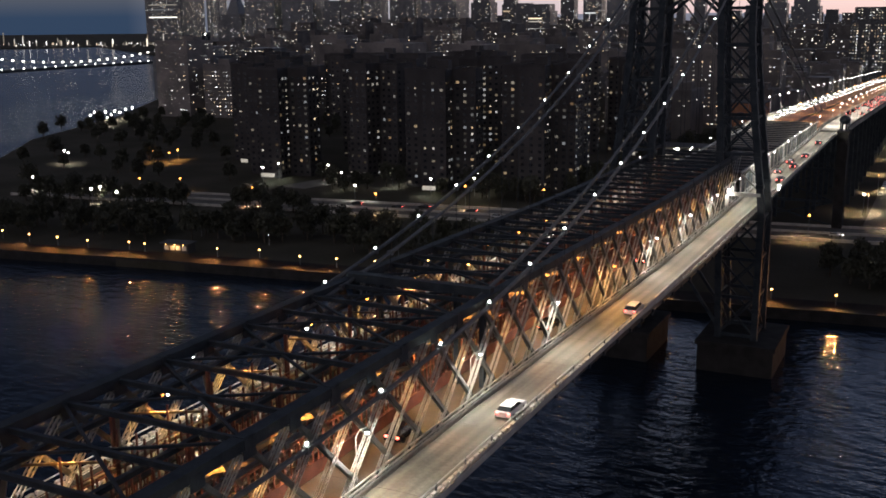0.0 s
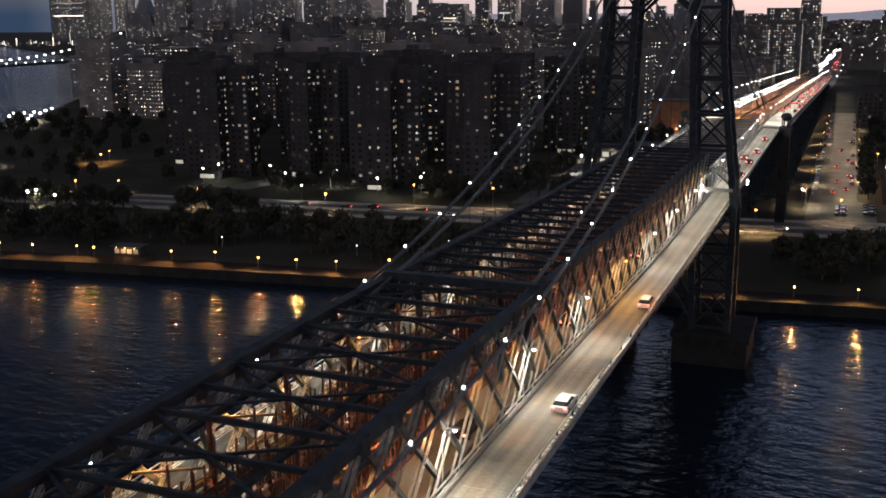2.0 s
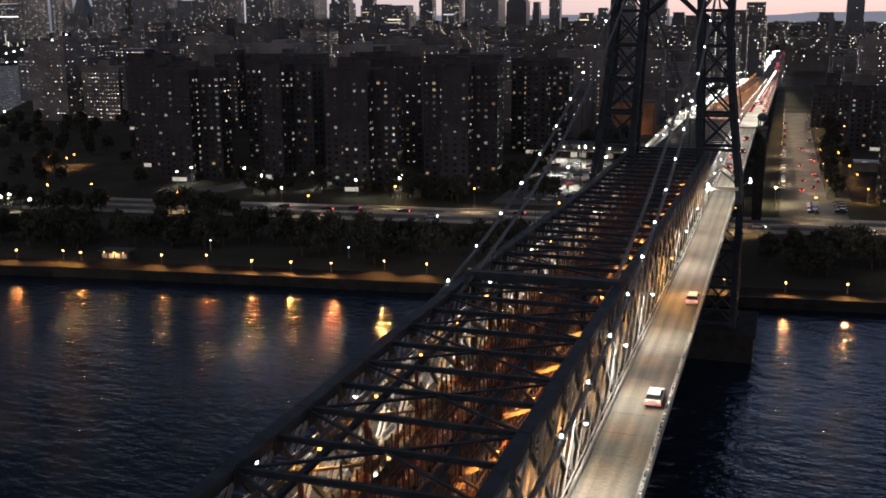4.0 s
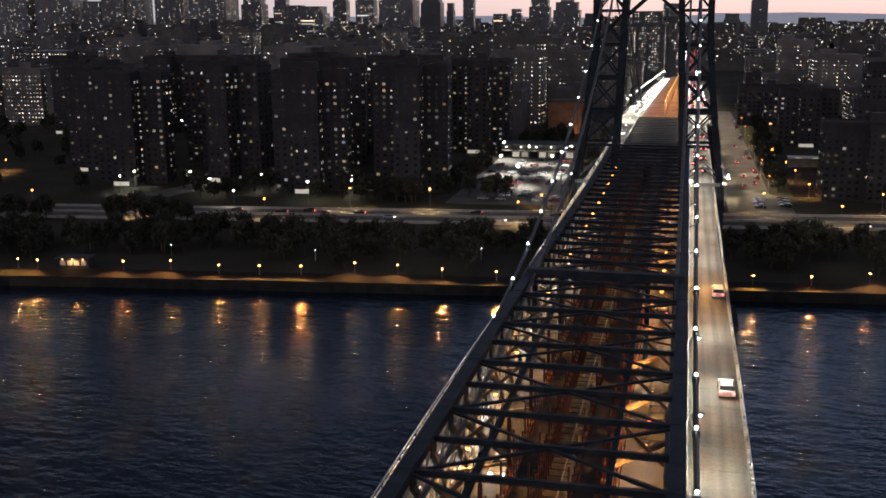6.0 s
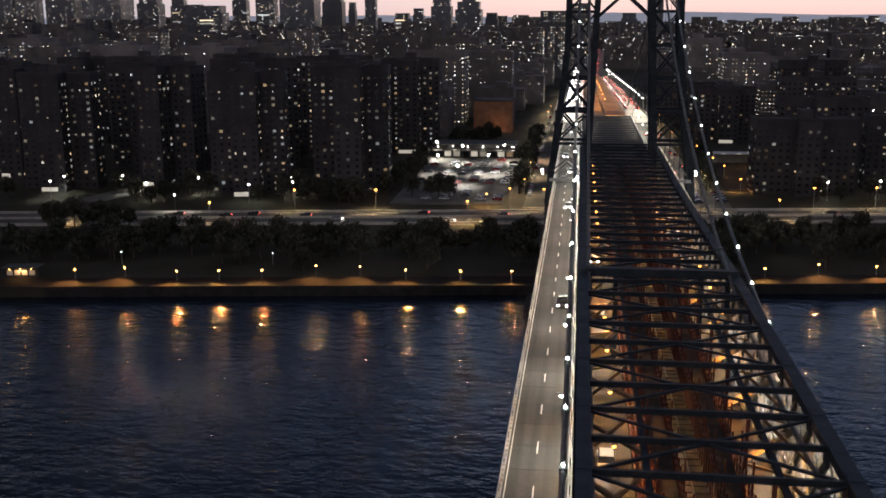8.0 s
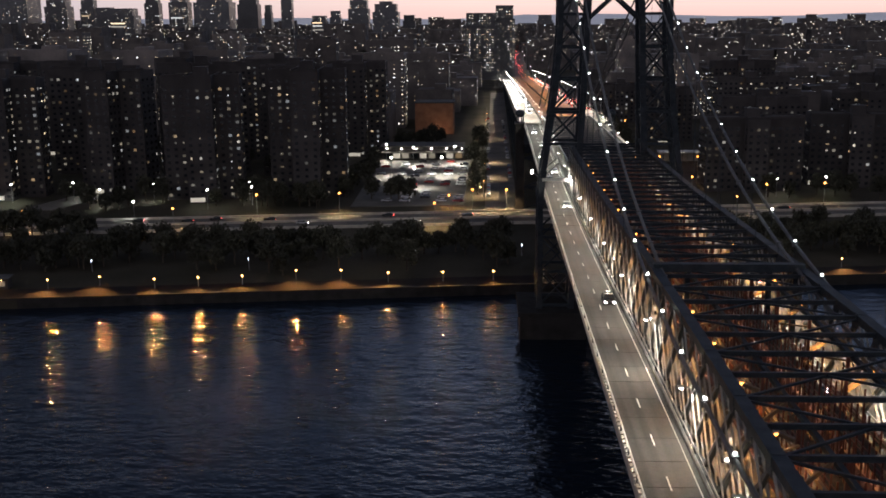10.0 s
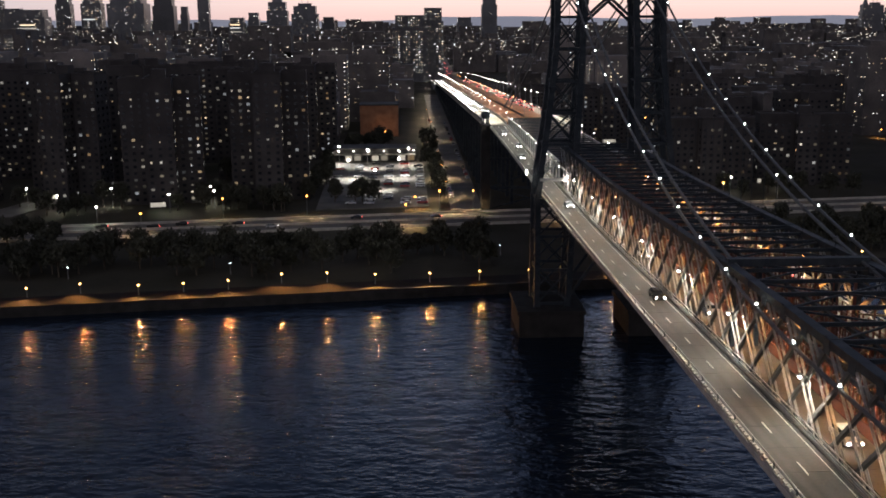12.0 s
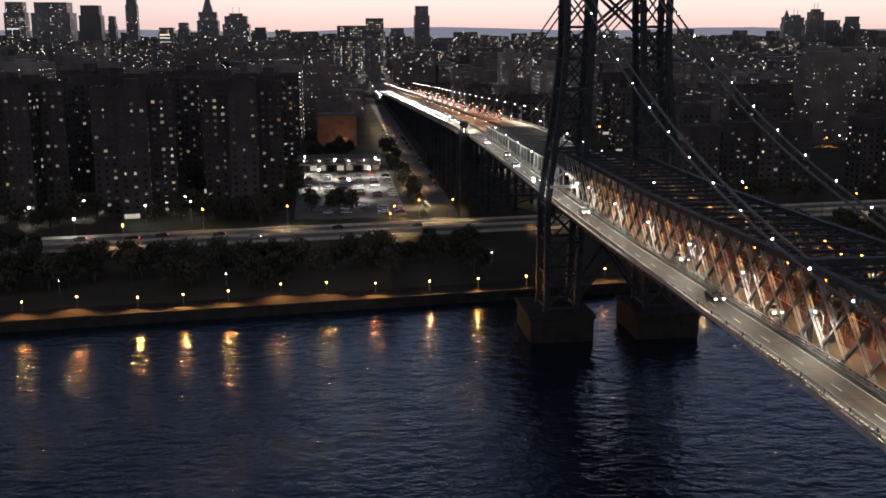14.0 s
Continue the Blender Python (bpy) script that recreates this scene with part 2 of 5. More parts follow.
# ---- building helpers ----
def box(bm, x0, x1, y0, y1, z0, z1):
    v = [bm.verts.new((x, y, z)) for z in (z0, z1) for x, y in ((x0, y0), (x1, y0), (x1, y1), (x0, y1))]
    for f in ((3, 2, 1, 0), (4, 5, 6, 7), (0, 1, 5, 4), (1, 2, 6, 5), (2, 3, 7, 6), (3, 0, 4, 7)):
        bm.faces.new([v[i] for i in f])


def beam(bm, a, b, w, h, taper=1.0):
    a, b = Vector(a), Vector(b)
    d = (b - a).normalized()
    side = d.cross(Vector((0, 0, 1)))
    side = side.normalized() if side.length > 1e-4 else Vector((1, 0, 0))
    up = side.cross(d)
    v = []
    for p, k in ((a, 1.0), (b, taper)):
        for sx, sz in ((-1, -1), (1, -1), (1, 1), (-1, 1)):
            v.append(bm.verts.new(p + side * (sx * w * k / 2) + up * (sz * h * k / 2)))
    for f in ((3, 2, 1, 0), (4, 5, 6, 7), (0, 1, 5, 4), (1, 2, 6, 5), (2, 3, 7, 6), (3, 0, 4, 7)):
        bm.faces.new([v[i] for i in f])


def ball(bm, c, r, u=8, v=6, squash=1.0):
    bmesh.ops.create_uvsphere(bm, u_segments=u, v_segments=v, radius=r, matrix=Matrix.Translation(c) @ Matrix.Diagonal((1, 1, squash, 1)))


def tube(bm, pts, r, n=6):
    rings = []
    for i, p in enumerate(pts):
        p = Vector(p)
        d = (Vector(pts[min(i + 1, len(pts) - 1)]) - Vector(pts[max(i - 1, 0)])).normalized()
        side = d.cross(Vector((0, 0, 1)))
        side = side.normalized() if side.length > 1e-4 else Vector((1, 0, 0))
        up = side.cross(d)
        rr = r[i] if isinstance(r, (list, tuple)) else r
        rings.append([bm.verts.new(p + rr * (math.cos(6.2832 * k / n) * side + math.sin(6.2832 * k / n) * up)) for k in range(n)])
    for a, b in zip(rings, rings[1:]):
        for k in range(n):
            bm.faces.new((a[k], a[(k + 1) % n], b[(k + 1) % n], b[k]))
    bm.faces.new(rings[0][::-1])
    bm.faces.new(rings[-1])


def mesh(name, bm, material):
    bmesh.ops.recalc_face_normals(bm, faces=bm.faces)
    me = bpy.data.meshes.new(name)
    bm.to_mesh(me)
    bm.free()
    me.materials.append(material)
    return me


def part(name, bm, material, parent=None, label="", kind=""):
    ob = new(name, bm if isinstance(bm, bpy.types.Mesh) else mesh(name, bm, material))
    ob.parent = parent
    return tagged(ob, label, kind=kind)


def bar(name, a, b, w, h, material, parent):
    bm = bmesh.new()
    beam(bm, a, b, w, h)
    return part(name, bm, material, parent)


def at(name, me, parent, m):
    ob = new(name, me)
    ob.parent = parent
    ob.matrix_basis = m
    return ob


def thing(name, label, category, m=None, group="", kind=""):
    ob = tagged(new(name), label, category, group, kind)
    if m is not None:
        ob.matrix_basis = m
    return ob


def lamp(name, parent, m, watts, colour, radius=0.2, spot=None, blend=0.6):
    data = bpy.data.lights.new(name, "SPOT" if spot else "POINT")
    data.energy, data.color, data.shadow_soft_size = watts, colour, radius
    if spot:
        data.spot_size, data.spot_blend = radians(spot), blend
    ob = new(name, data)
    ob.parent = parent
    ob.matrix_basis = m
    return ob


WARM_WHITE, SODIUM = (1.0, 0.93, 0.80), (1.0, 0.50, 0.16)
AXIS = pose(0, 0, 0)   # the bridge's own axis: x across, y towards the far shore

# ---- water, land, hills ----
def sheet(name, rings, z, material, label, depth=0.0, category="ground"):
    """A flat polygon, with a skirt where it has depth."""
    bm = bmesh.new()
    top = [bm.verts.new((x, y, z)) for x, y in rings]
    bm.faces.new(top)
    if depth:
        low = [bm.verts.new((x, y, z - depth)) for x, y in rings]
        for i in range(len(top)):
            j = (i + 1) % len(top)
            bm.faces.new((top[i], top[j], low[j], low[i]))
    ob = part(name, bm, material)
    return tagged(ob, label, category, kind="structure")


sheet("water", [(-4500, -3000), (4500, -3000), (4500, 4700), (-4500, 4700)], 0.0, WATER, "dark blue rippled river water at dusk", category="water")


def shore_y(x):
    return 177.5 + 0.128 * x if x > -180 else 154.5 + 0.17 * (x + 180)


SHORE = [(x, shore_y(x)) for x in range(1400, -260, -40)]
sheet("ground", SHORE + [(-290, 145), (-350, 190), (-440, 320), (-497, 396), (-554, 533), (-655, 700), (-900, 1050), (-1500, 1650), (-2150, 2150), (-2500, 2500), (-2700, 4690), (4400, 4690), (4400, 420)],
      2.6, EARTH, "dark park ground and city blocks behind a stone seawall", 4.0)
sheet("ground_far_bank", [(-4490, 1580), (-2600, 1875), (-2230, 1950), (-2160, 2120), (-2640, 4690), (-4490, 4690)], 2.2, EARTH, "low dark far bank across the river", 4.0)

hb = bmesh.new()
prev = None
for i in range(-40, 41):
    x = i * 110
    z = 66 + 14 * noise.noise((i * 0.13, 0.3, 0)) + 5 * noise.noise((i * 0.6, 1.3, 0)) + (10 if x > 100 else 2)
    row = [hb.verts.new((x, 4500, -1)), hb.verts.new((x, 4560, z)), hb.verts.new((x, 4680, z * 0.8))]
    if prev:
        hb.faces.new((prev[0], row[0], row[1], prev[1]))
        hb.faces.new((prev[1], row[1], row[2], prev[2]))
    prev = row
tagged(part("hills_backdrop", hb, HILL_HAZE), "low hills along the horizon, blue-grey haze put in as glow", "hills", kind="structure")

# promenade with its seawall, the riverside road and the streets
def strip(name, xs, mid, half, z, material, label, depth=0.4):
    a = [(x, mid(x) - half) for x in xs]
    b = [(x, mid(x) + half) for x in reversed(xs)]
    return sheet(name, a + b, z, material, label, depth, name.split("_")[0])


xs = list(range(-255, 420, 15))
strip("promenade", xs, lambda x: shore_y(x) + 6.5, 5.5, 2.75, PAVE, "near-black paved riverside promenade", 0.6)
strip("seawall", xs, lambda x: shore_y(x) + 0.3, 0.45, 3.15, STONE, "worn stone seawall cap along the river", 4)


def drive_y(x):
    return 284 + 0.125 * x


xs = list(range(-330, 460, 15))
strip("road_riverside_drive", xs, drive_y, 12, 2.85, STREET, "lit grey riverside highway with several lanes", 0.5)
for off in (-12.6, 0, 12.6):
    strip("barrier", xs, lambda x: drive_y(x) + off, 0.3, 3.7, KERB, "pale concrete highway barrier", 1.2)
sheet("road_south_street", [(-33, 300), (-19.5, 300), (-17, 960), (-31, 960)], 2.9, STREET, "grey street with parked cars beside the viaduct", 0.5, "road")
sheet("road_north_street", [(27, 306), (53, 308), (53, 345), (46, 354), (43, 760), (26, 760)], 2.9, STREET, "grey street with parked cars and a car park apron", 0.5, "road")
sheet("road_cross_street", [(-230, 297), (-214, 296), (-150, 520), (-166, 520)], 2.88, STREET, "narrow street between brick housing blocks", 0.5, "road")
sheet("car_park", [(-90, 304), (-42, 308), (-42, 448), (-92, 448)], 2.95, STREET, "floodlit asphalt car park full of cars", 0.5, "car park")
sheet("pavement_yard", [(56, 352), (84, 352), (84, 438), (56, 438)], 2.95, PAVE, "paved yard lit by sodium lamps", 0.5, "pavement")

# ---- the bridge: roads ----
PANEL = 6.096
S0, S1 = -164.6, 300.0
ST = S0 + 52 * PANEL   # the high trusses end just past the tower
ZR, ZT, ZB = 38.8, 49.9, 38.1
UT = 9.3


def sag(s):
    """How far the span has come down from its crown at s."""
    k = min(1.0, max(0.0, (s + 25) / 125))
    return 2.0 * k * k * (3 - 2 * k) - 1.2 * min(1.0, max(0.0, (s - 150) / 150))


def settle(root):
    """Lets a thing of the bridge follow the camber: long pieces are cut and bent, short ones tilted in place."""
    bent = {}
    for o in (root, *root.children):
        if o.type == "MESH" and max(c[1] for c in o.bound_box) - min(c[1] for c in o.bound_box) > 40:
            if o.data.name in bent:
                continue
            bent[o.data.name] = True
            y0, me = o.matrix_basis.translation.y, o.data
            bm = bmesh.new()
            bm.from_mesh(me)
            if len(bm.verts) < 100:
                for k in range(18):
                    bmesh.ops.bisect_plane(bm, geom=bm.verts[:] + bm.edges[:] + bm.faces[:], plane_co=(0, -20 + 8 * k - y0, 0), plane_no=(0, 1, 0))
            for v in bm.verts:
                v.co.z -= sag(v.co.y + y0)
            bm.to_mesh(me)
            bm.free()
        elif o.type == "MESH" and o is not root:
            c = sum((Vector(b) for b in o.bound_box), Vector()) / 8
            q = (o.matrix_basis @ c).y
            dip = math.atan((sag(q + 2) - sag(q - 2)) / 4)
            o.matrix_basis = Matrix.Translation((0, q, -sag(q))) @ Matrix.Rotation(-dip, 4, "X") @ Matrix.Translation((0, -q, 0)) @ o.matrix_basis
    return root


def deck(name, u0, u1, material, label, z=ZR, s0=S0, s1=S1, thick=0.5):
    bm = bmesh.new()
    n = 80
    for i in range(n):
        a, b = s0 + (s1 - s0) * i / n, s0 + (s1 - s0) * (i + 1) / n
        box(bm, u0, u1, a, b - 0.03, z - thick, z)
    return settle(tagged(part(name, bm, material), label, "road", kind="structure"))


deck("road_outer_north", 10.4, 16.1, NORTH_ROAD, "pale stained concrete outer roadway of the bridge")
deck("road_outer_south", -16.5, -10.4, SOUTH_ROAD, "dark asphalt outer roadway of the bridge with lane dashes")
deck("road_inner_north", 4.3, 8.8, INNER, "inner bridge roadway under sodium lamps", ZR + 0.1)
deck("road_inner_south", -8.8, -4.3, INNER, "inner bridge roadway under sodium lamps", ZR + 0.1)
deck("track_bed", -3.6, 3.6, TIE, "dark open track bed between the inner roadways", ZR - 0.1, thick=0.4)

marks = thing("lane_markings", "white dashed lane line on dark asphalt", "road marking", AXIS)
bm = bmesh.new()
box(bm, -0.07, 0.07, -1.5, 1.5, 0, 0.012)
dash = mesh("lane_dash", bm, PAINT)
for i in range(-13, 30):
    at("lane_dash", dash, marks, pose(-13.6, 5.4 + 10.36 * i, ZR + 0.004))
bm = bmesh.new()
for u in (-16.25, -10.95):
    box(bm, u - 0.05, u + 0.05, S0, S1, ZR + 0.003, ZR + 0.012)
part("edge_line", bm, PAINT, marks)
settle(marks)

rails = thing("subway_track", "pair of steel subway tracks on dark ties", "track", AXIS)
bm = bmesh.new()
for u in (-2.5, -1.05, 1.05, 2.5):
    box(bm, u - 0.05, u + 0.05, S0, S1, ZR - 0.1, ZR + 0.1)
part("rail", bm, RAIL, rails)
bm = bmesh.new()
for i in range(int((S1 - S0) / 1.5)):
    for u in (-1.78, 1.78):
        box(bm, u - 1.25, u + 1.25, S0 + 1.5 * i, S0 + 1.5 * i + 0.28, ZR - 0.1, ZR - 0.02)
part("tie", bm, TIE, rails, kind="stuff")
settle(rails)


def edge_rail(sign):
    """The parapet on a road's outer edge: kerb, posts and two pipes."""
    t = thing("parapet", "pale concrete kerb with a low steel pipe railing", "railing", AXIS, "parapets of the outer roadways")
    bm = bmesh.new()
    edge = 16.1 if sign > 0 else 16.5
    a, b = sorted((sign * edge, sign * (edge + 0.4)))
    box(bm, a, b, S0, S1, ZR - 0.6, ZR + 0.12)
    s = S0 + 0.3
    while s < S1 - 1.5:
        box(bm, a + 0.02, b - 0.02, s, s + 0.8, ZR + 0.1, ZR + 0.42)
        s += 1.15
    part("kerb", bm, KERB, t, "slotted concrete kerb")
    bm = bmesh.new()
    for h in (1.05,):
        box(bm, sign * (edge + 0.2) - 0.05, sign * (edge + 0.2) + 0.05, S0, S1, ZR + h - 0.05, ZR + h + 0.05)
    part("pipe", bm, STEEL_PALE, t)
    bm = bmesh.new()
    box(bm, -0.07, 0.07, -0.07, 0.07, 0.35, 1.1)
    post = mesh("post", bm, STEEL)
    for i in range(77):
        at("post", post, t, pose(sign * (edge + 0.2), S0 + PANEL * i, ZR))
    settle(t)


def guard_rail(sign):
    """The barrier between an outer road and the truss."""
    t = thing("guard_rail", "pale steel guard rail on a concrete kerb along the truss", "guard rail", AXIS, "guard rails along the trusses")
    bm = bmesh.new()
    a, b = sorted((sign * 10.0, sign * 10.4))
    box(bm, a, b, S0, S1, ZR - 0.4, ZR + 0.3)
    part("kerb", bm, CONCRETE, t)
    bm = bmesh.new()
    for u, h in ((10.4, 0.55), (10.4, 0.9), (10.15, 1.2)):
        box(bm, sign * u - 0.06, sign * u + 0.06, S0, S1, ZR + h - 0.08, ZR + h + 0.08)
    part("rail", bm, STEEL_LIT, t)
    bm = bmesh.new()
    box(bm, -0.08, 0.08, -0.08, 0.08, 0.25, 1.2)
    post = mesh("post", bm, STEEL)
    for i in range(77):
        at("post", post, t, pose(sign * 10.2, S0 + PANEL * i, ZR))
    settle(t)


for sg in (-1, 1):
    edge_rail(sg)
    guard_rail(sg)

# floor beams with tapered brackets under the roads
floor = thing("floor_beams", "dark steel floor beams with tapered brackets under the deck", "floor beam", AXIS)
bm = bmesh.new()
box(bm, -9.0, 9.0, -0.2, 0.2, -2.4, -0.55)
for sg in (-1, 1):
    v = [bm.verts.new((sg * u, y, z)) for y in (-0.18, 0.18) for u, z in ((9.0, -2.2), (16.45, -1.15), (16.45, -0.62), (9.0, -0.62))]
    for f in ((0, 1, 2, 3), (7, 6, 5, 4), (0, 4, 5, 1), (1, 5, 6, 2), (2, 6, 7, 3), (3, 7, 4, 0)):
        bm.faces.new([v[i] for i in f])
fb = mesh("floor_beam", bm, STEEL)
for i in range(77):
    at("floor_beam", fb, floor, pose(0, S0 + PANEL * i, ZR))
bm = bmesh.new()
for u in (-16.0, -13.6, 13.6, 16.0, -6.8, 6.8):
    box(bm, u - 0.15, u + 0.15, S0, S1, ZR - 1.1, ZR - 0.52)
part("stringer", bm, STEEL, floor)
settle(floor)


# ---- the stiffening trusses ----
DIAG = (ZT - ZB - 0.5)


def laced_member():
    """Two flanges with zigzag lacing, standing at 45 degrees: down towards -y."""
    bm = bmesh.new()
    a, b = Vector((0, 0, ZT - 0.3)), Vector((0, -DIAG, ZB + 0.2))
    d = (b - a).normalized()
    up = Vector((1, 0, 0)).cross(d)
    for u in (-0.26, 0.26):
        for k in (-0.19, 0.19):
            beam(bm, a + Vector((u, 0, 0)) + up * k, b + Vector((u, 0, 0)) + up * k, 0.1, 0.09)
    n = 26
    for i in range(n):
        p, q = a.lerp(b, i / n), a.lerp(b, (i + 1) / n)
        k = 0.19 if i % 2 else -0.19
        for u in (-0.28, 0.28):
            beam(bm, p + up * k + Vector((u, 0, 0)), q - up * k + Vector((u, 0, 0)), 0.03, 0.09)
    return mesh("laced_diagonal", bm, STEEL_LIT)


def solid_member():
    bm = bmesh.new()
    a, b = Vector((0, 0, ZT - 0.3)), Vector((0, DIAG, ZB + 0.2))
    for u in (-0.2, 0.2):
        beam(bm, a + Vector((u, 0, 0)), b + Vector((u, 0, 0)), 0.06, 0.42)
    beam(bm, a, b, 0.34, 0.08)
    return mesh("diagonal", bm, STEEL_HALF_LIT)


LACED, SOLID = laced_member(), solid_member()


def gusset():
    """Two plates joined by a web, as one H-shaped piece."""
    bm = bmesh.new()
    prof = ((-0.52, -0.95), (-0.47, -0.95), (-0.47, -0.42), (0.47, -0.42), (0.47, -0.95), (0.52, -0.95), (0.52, 0.3), (0.47, 0.3), (0.47, -0.38), (-0.47, -0.38), (-0.47, 0.3), (-0.52, 0.3))
    a, b = ([bm.verts.new((u, y, z)) for u, z in prof] for y in (-0.8, 0.8))
    for i in range(12):
        bm.faces.new((a[i], a[(i + 1) % 12], b[(i + 1) % 12], b[i]))
    bm.faces.new(a[::-1])
    bm.faces.new(b)
    return mesh("gusset_plate", bm, STEEL)


GUSSET = gusset()
bm = bmesh.new()
box(bm, -0.5, 0.5, 0.01, 2 * PANEL - 0.01, -0.5, 0.42)
box(bm, -0.6, 0.6, 0.01, 2 * PANEL - 0.01, 0.425, 0.5)
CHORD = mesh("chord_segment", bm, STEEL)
bm = bmesh.new()
for u in (-0.545, 0.545):
    box(bm, u - 0.04, u + 0.04, -0.7, 0.7, -0.45, 0.36)
box(bm, -0.5, 0.5, -0.7, 0.7, 0.505, 0.55)
SPLICE = mesh("splice_plate", bm, STEEL)


def truss(sign):
    t = thing("stiffening_truss", "grey-blue riveted steel lattice truss between the roadways", "truss", AXIS @ pose(sign * UT, 0, 0), "stiffening trusses of the bridge")
    for i in range(26):
        at("chord_segment", CHORD, t, pose(0, S0 + 2 * PANEL * i, ZT))
        at("splice_plate", SPLICE, t, pose(0, S0 + 2 * PANEL * i, ZT))
    bm = bmesh.new()
    box(bm, -0.4, 0.4, S0, S1, ZB - 0.45, ZB + 0.45)
    part("bottom_chord", bm, STEEL, t)
    for i in range(51):
        s = S0 + PANEL * i
        at("diagonal", SOLID, t, pose(0, s, 0))
        at("laced_diagonal", LACED, t, pose(0, s + 2 * PANEL, 0))
        at("gusset_plate", GUSSET, t, pose(0, s, ZT - 0.3))
    settle(t)


for sg in (-1, 1):
    truss(sg)

# top bracing between the trusses
brace = thing("top_bracing", "dark steel struts and crossed bracing between the top chords", "bracing", AXIS)
bm = bmesh.new()
for z0, z1, w in ((0.2, 0.25, 0.19), (-0.25, -0.2, 0.19), (-0.2, 0.2, 0.11)):
    box(bm, -UT, UT, -w, w, z0, z1)
strut = mesh("strut", bm, STEEL)
bm = bmesh.new()
for sg in (-1, 1):
    beam(bm, (sg * -UT, 0, 0), (sg * UT, 2 * PANEL, 0), 0.26, 0.22)
cross = mesh("cross_brace", bm, STEEL)
KNEE = {}
for sg in (-1, 1):
    bm = bmesh.new()
    beam(bm, (sg * 8.9, 0, -3.8), (sg * 5.2, 0, -0.3), 0.3, 0.3)
    KNEE[sg] = mesh("knee_brace", bm, STEEL_SODIUM_LIT)
bm = bmesh.new()
box(bm, -0.16, 0.16, -0.16, 0.16, ZR - ZT - 0.1, -0.3)
HANGER = mesh("inner_post", bm, STEEL_RED)
for i in range(53):
    s = S0 + PANEL * i
    at("strut", strut, brace, pose(0, s, ZT))
    if i % 2 == 0 and i < 52:
        at("cross_brace", cross, brace, pose(0, s, ZT - 0.05))
        for sg in (-1, 1):
            at("knee_brace", KNEE[sg], brace, pose(0, s, ZT))
            at("inner_post", HANGER, brace, pose(sg * 4.0, s, ZT))
for u in (-4.7, 4.7):
    bm = bmesh.new()
    box(bm, u - 0.22, u + 0.22, S0, ST, ZT - 0.75, ZT - 0.31)
    part("longitudinal_strut", bm, STEEL, brace)
bm = bmesh.new()
box(bm, -UT - 0.3, UT + 0.3, 2.1, 3.3, ZT + 0.0, ZT + 1.0)
box(bm, -UT - 0.3, UT + 0.3, 2.0, 3.4, ZT + 1.005, ZT + 1.06)
part("cable_strut", bm, STEEL, brace, "deep box strut where the cables meet the chords")
for u in (-8.5, -5.2, 5.2, 8.5):
    bm = bmesh.new()
    box(bm, u - 0.3, u + 0.3, 2.2, 2.9, ZR, ZT)
    part("strut_post", bm, STEEL, brace)
settle(brace)

# walkway in the middle, with red railings, and the frames over the inner roads
walkw = thing("walkway", "raised footpath decks with red steel railings above the tracks", "walkway", AXIS)
for u in (-2.55, 2.55):
    bm = bmesh.new()
    box(bm, u - 0.9, u + 0.9, S0, ST, 44.3, 44.5)
    part("path_deck", bm, TIE, walkw)
for u in (-3.6, -1.5, 1.5, 3.6):
    for h in (0.6, 1.2):
        bm = bmesh.new()
        box(bm, u - 0.045, u + 0.045, S0, ST, 44.5 + h - 0.045, 44.5 + h + 0.045)
        part("railing", bm, STEEL_RED, walkw)
bm = bmesh.new()
for i in range(208):
    s = S0 + PANEL / 4 * i
    for u in (-3.6, -1.5, 1.5, 3.6):
        box(bm, u - 0.07, u + 0.07, s - 0.07, s + 0.07, 42.0, 46.6 if i % 4 else 48.6)
part("railing_post", bm, STEEL_RED, walkw, kind="stuff")
bm = bmesh.new()
for sg in (-1, 1):
    box(bm, sg * 4.0 - 0.15, sg * 4.0 + 0.15, S0, ST, 45.6, 46.0)
    for i in range(26):
        s = S0 + 2 * PANEL * i
        beam(bm, (sg * 4.1, s + 0.5, 45.9), (sg * 8.9, s + 5.4, 46.6), 0.45, 0.35)
        beam(bm, (sg * 4.1, s + 11.6, 45.9), (sg * 8.9, s + 6.8, 46.6), 0.22, 0.2)
part("lateral_brace", bm, STEEL_SODIUM_LIT, walkw, "braces over the inner roadways, sodium light in their tan colour")
settle(walkw)

for sg in (-1, 1):
    fence = thing("track_fence", "rust-red steel girder and picket fence between roadway and tracks", "fence", AXIS, "fences beside the tracks")
    bm = bmesh.new()
    box(bm, sg * 4.15 - 0.08, sg * 4.15 + 0.08, S0, ST, ZR + 0.1, ZR + 1.5)
    box(bm, sg * 4.15 - 0.22, sg * 4.15 + 0.22, S0, ST, ZR + 1.5, ZR + 1.6)
    part("girder", bm, STEEL_RED, fence)
    bm = bmesh.new()
    n = int((ST - S0) / 0.9)
    for i in range(n):
        box(bm, sg * 4.15 - 0.05, sg * 4.15 + 0.05, S0 + 0.9 * i, S0 + 0.9 * i + 0.14, ZR + 1.6, ZR + 4.4)
    part("picket", bm, STEEL_RED, fence, kind="stuff")
    bm = bmesh.new()
    box(bm, sg * 4.15 - 0.09, sg * 4.15 + 0.09, S0, ST, ZR + 4.4, ZR + 4.6)
    part("top_rail", bm, STEEL_RED, fence)
    settle(fence)


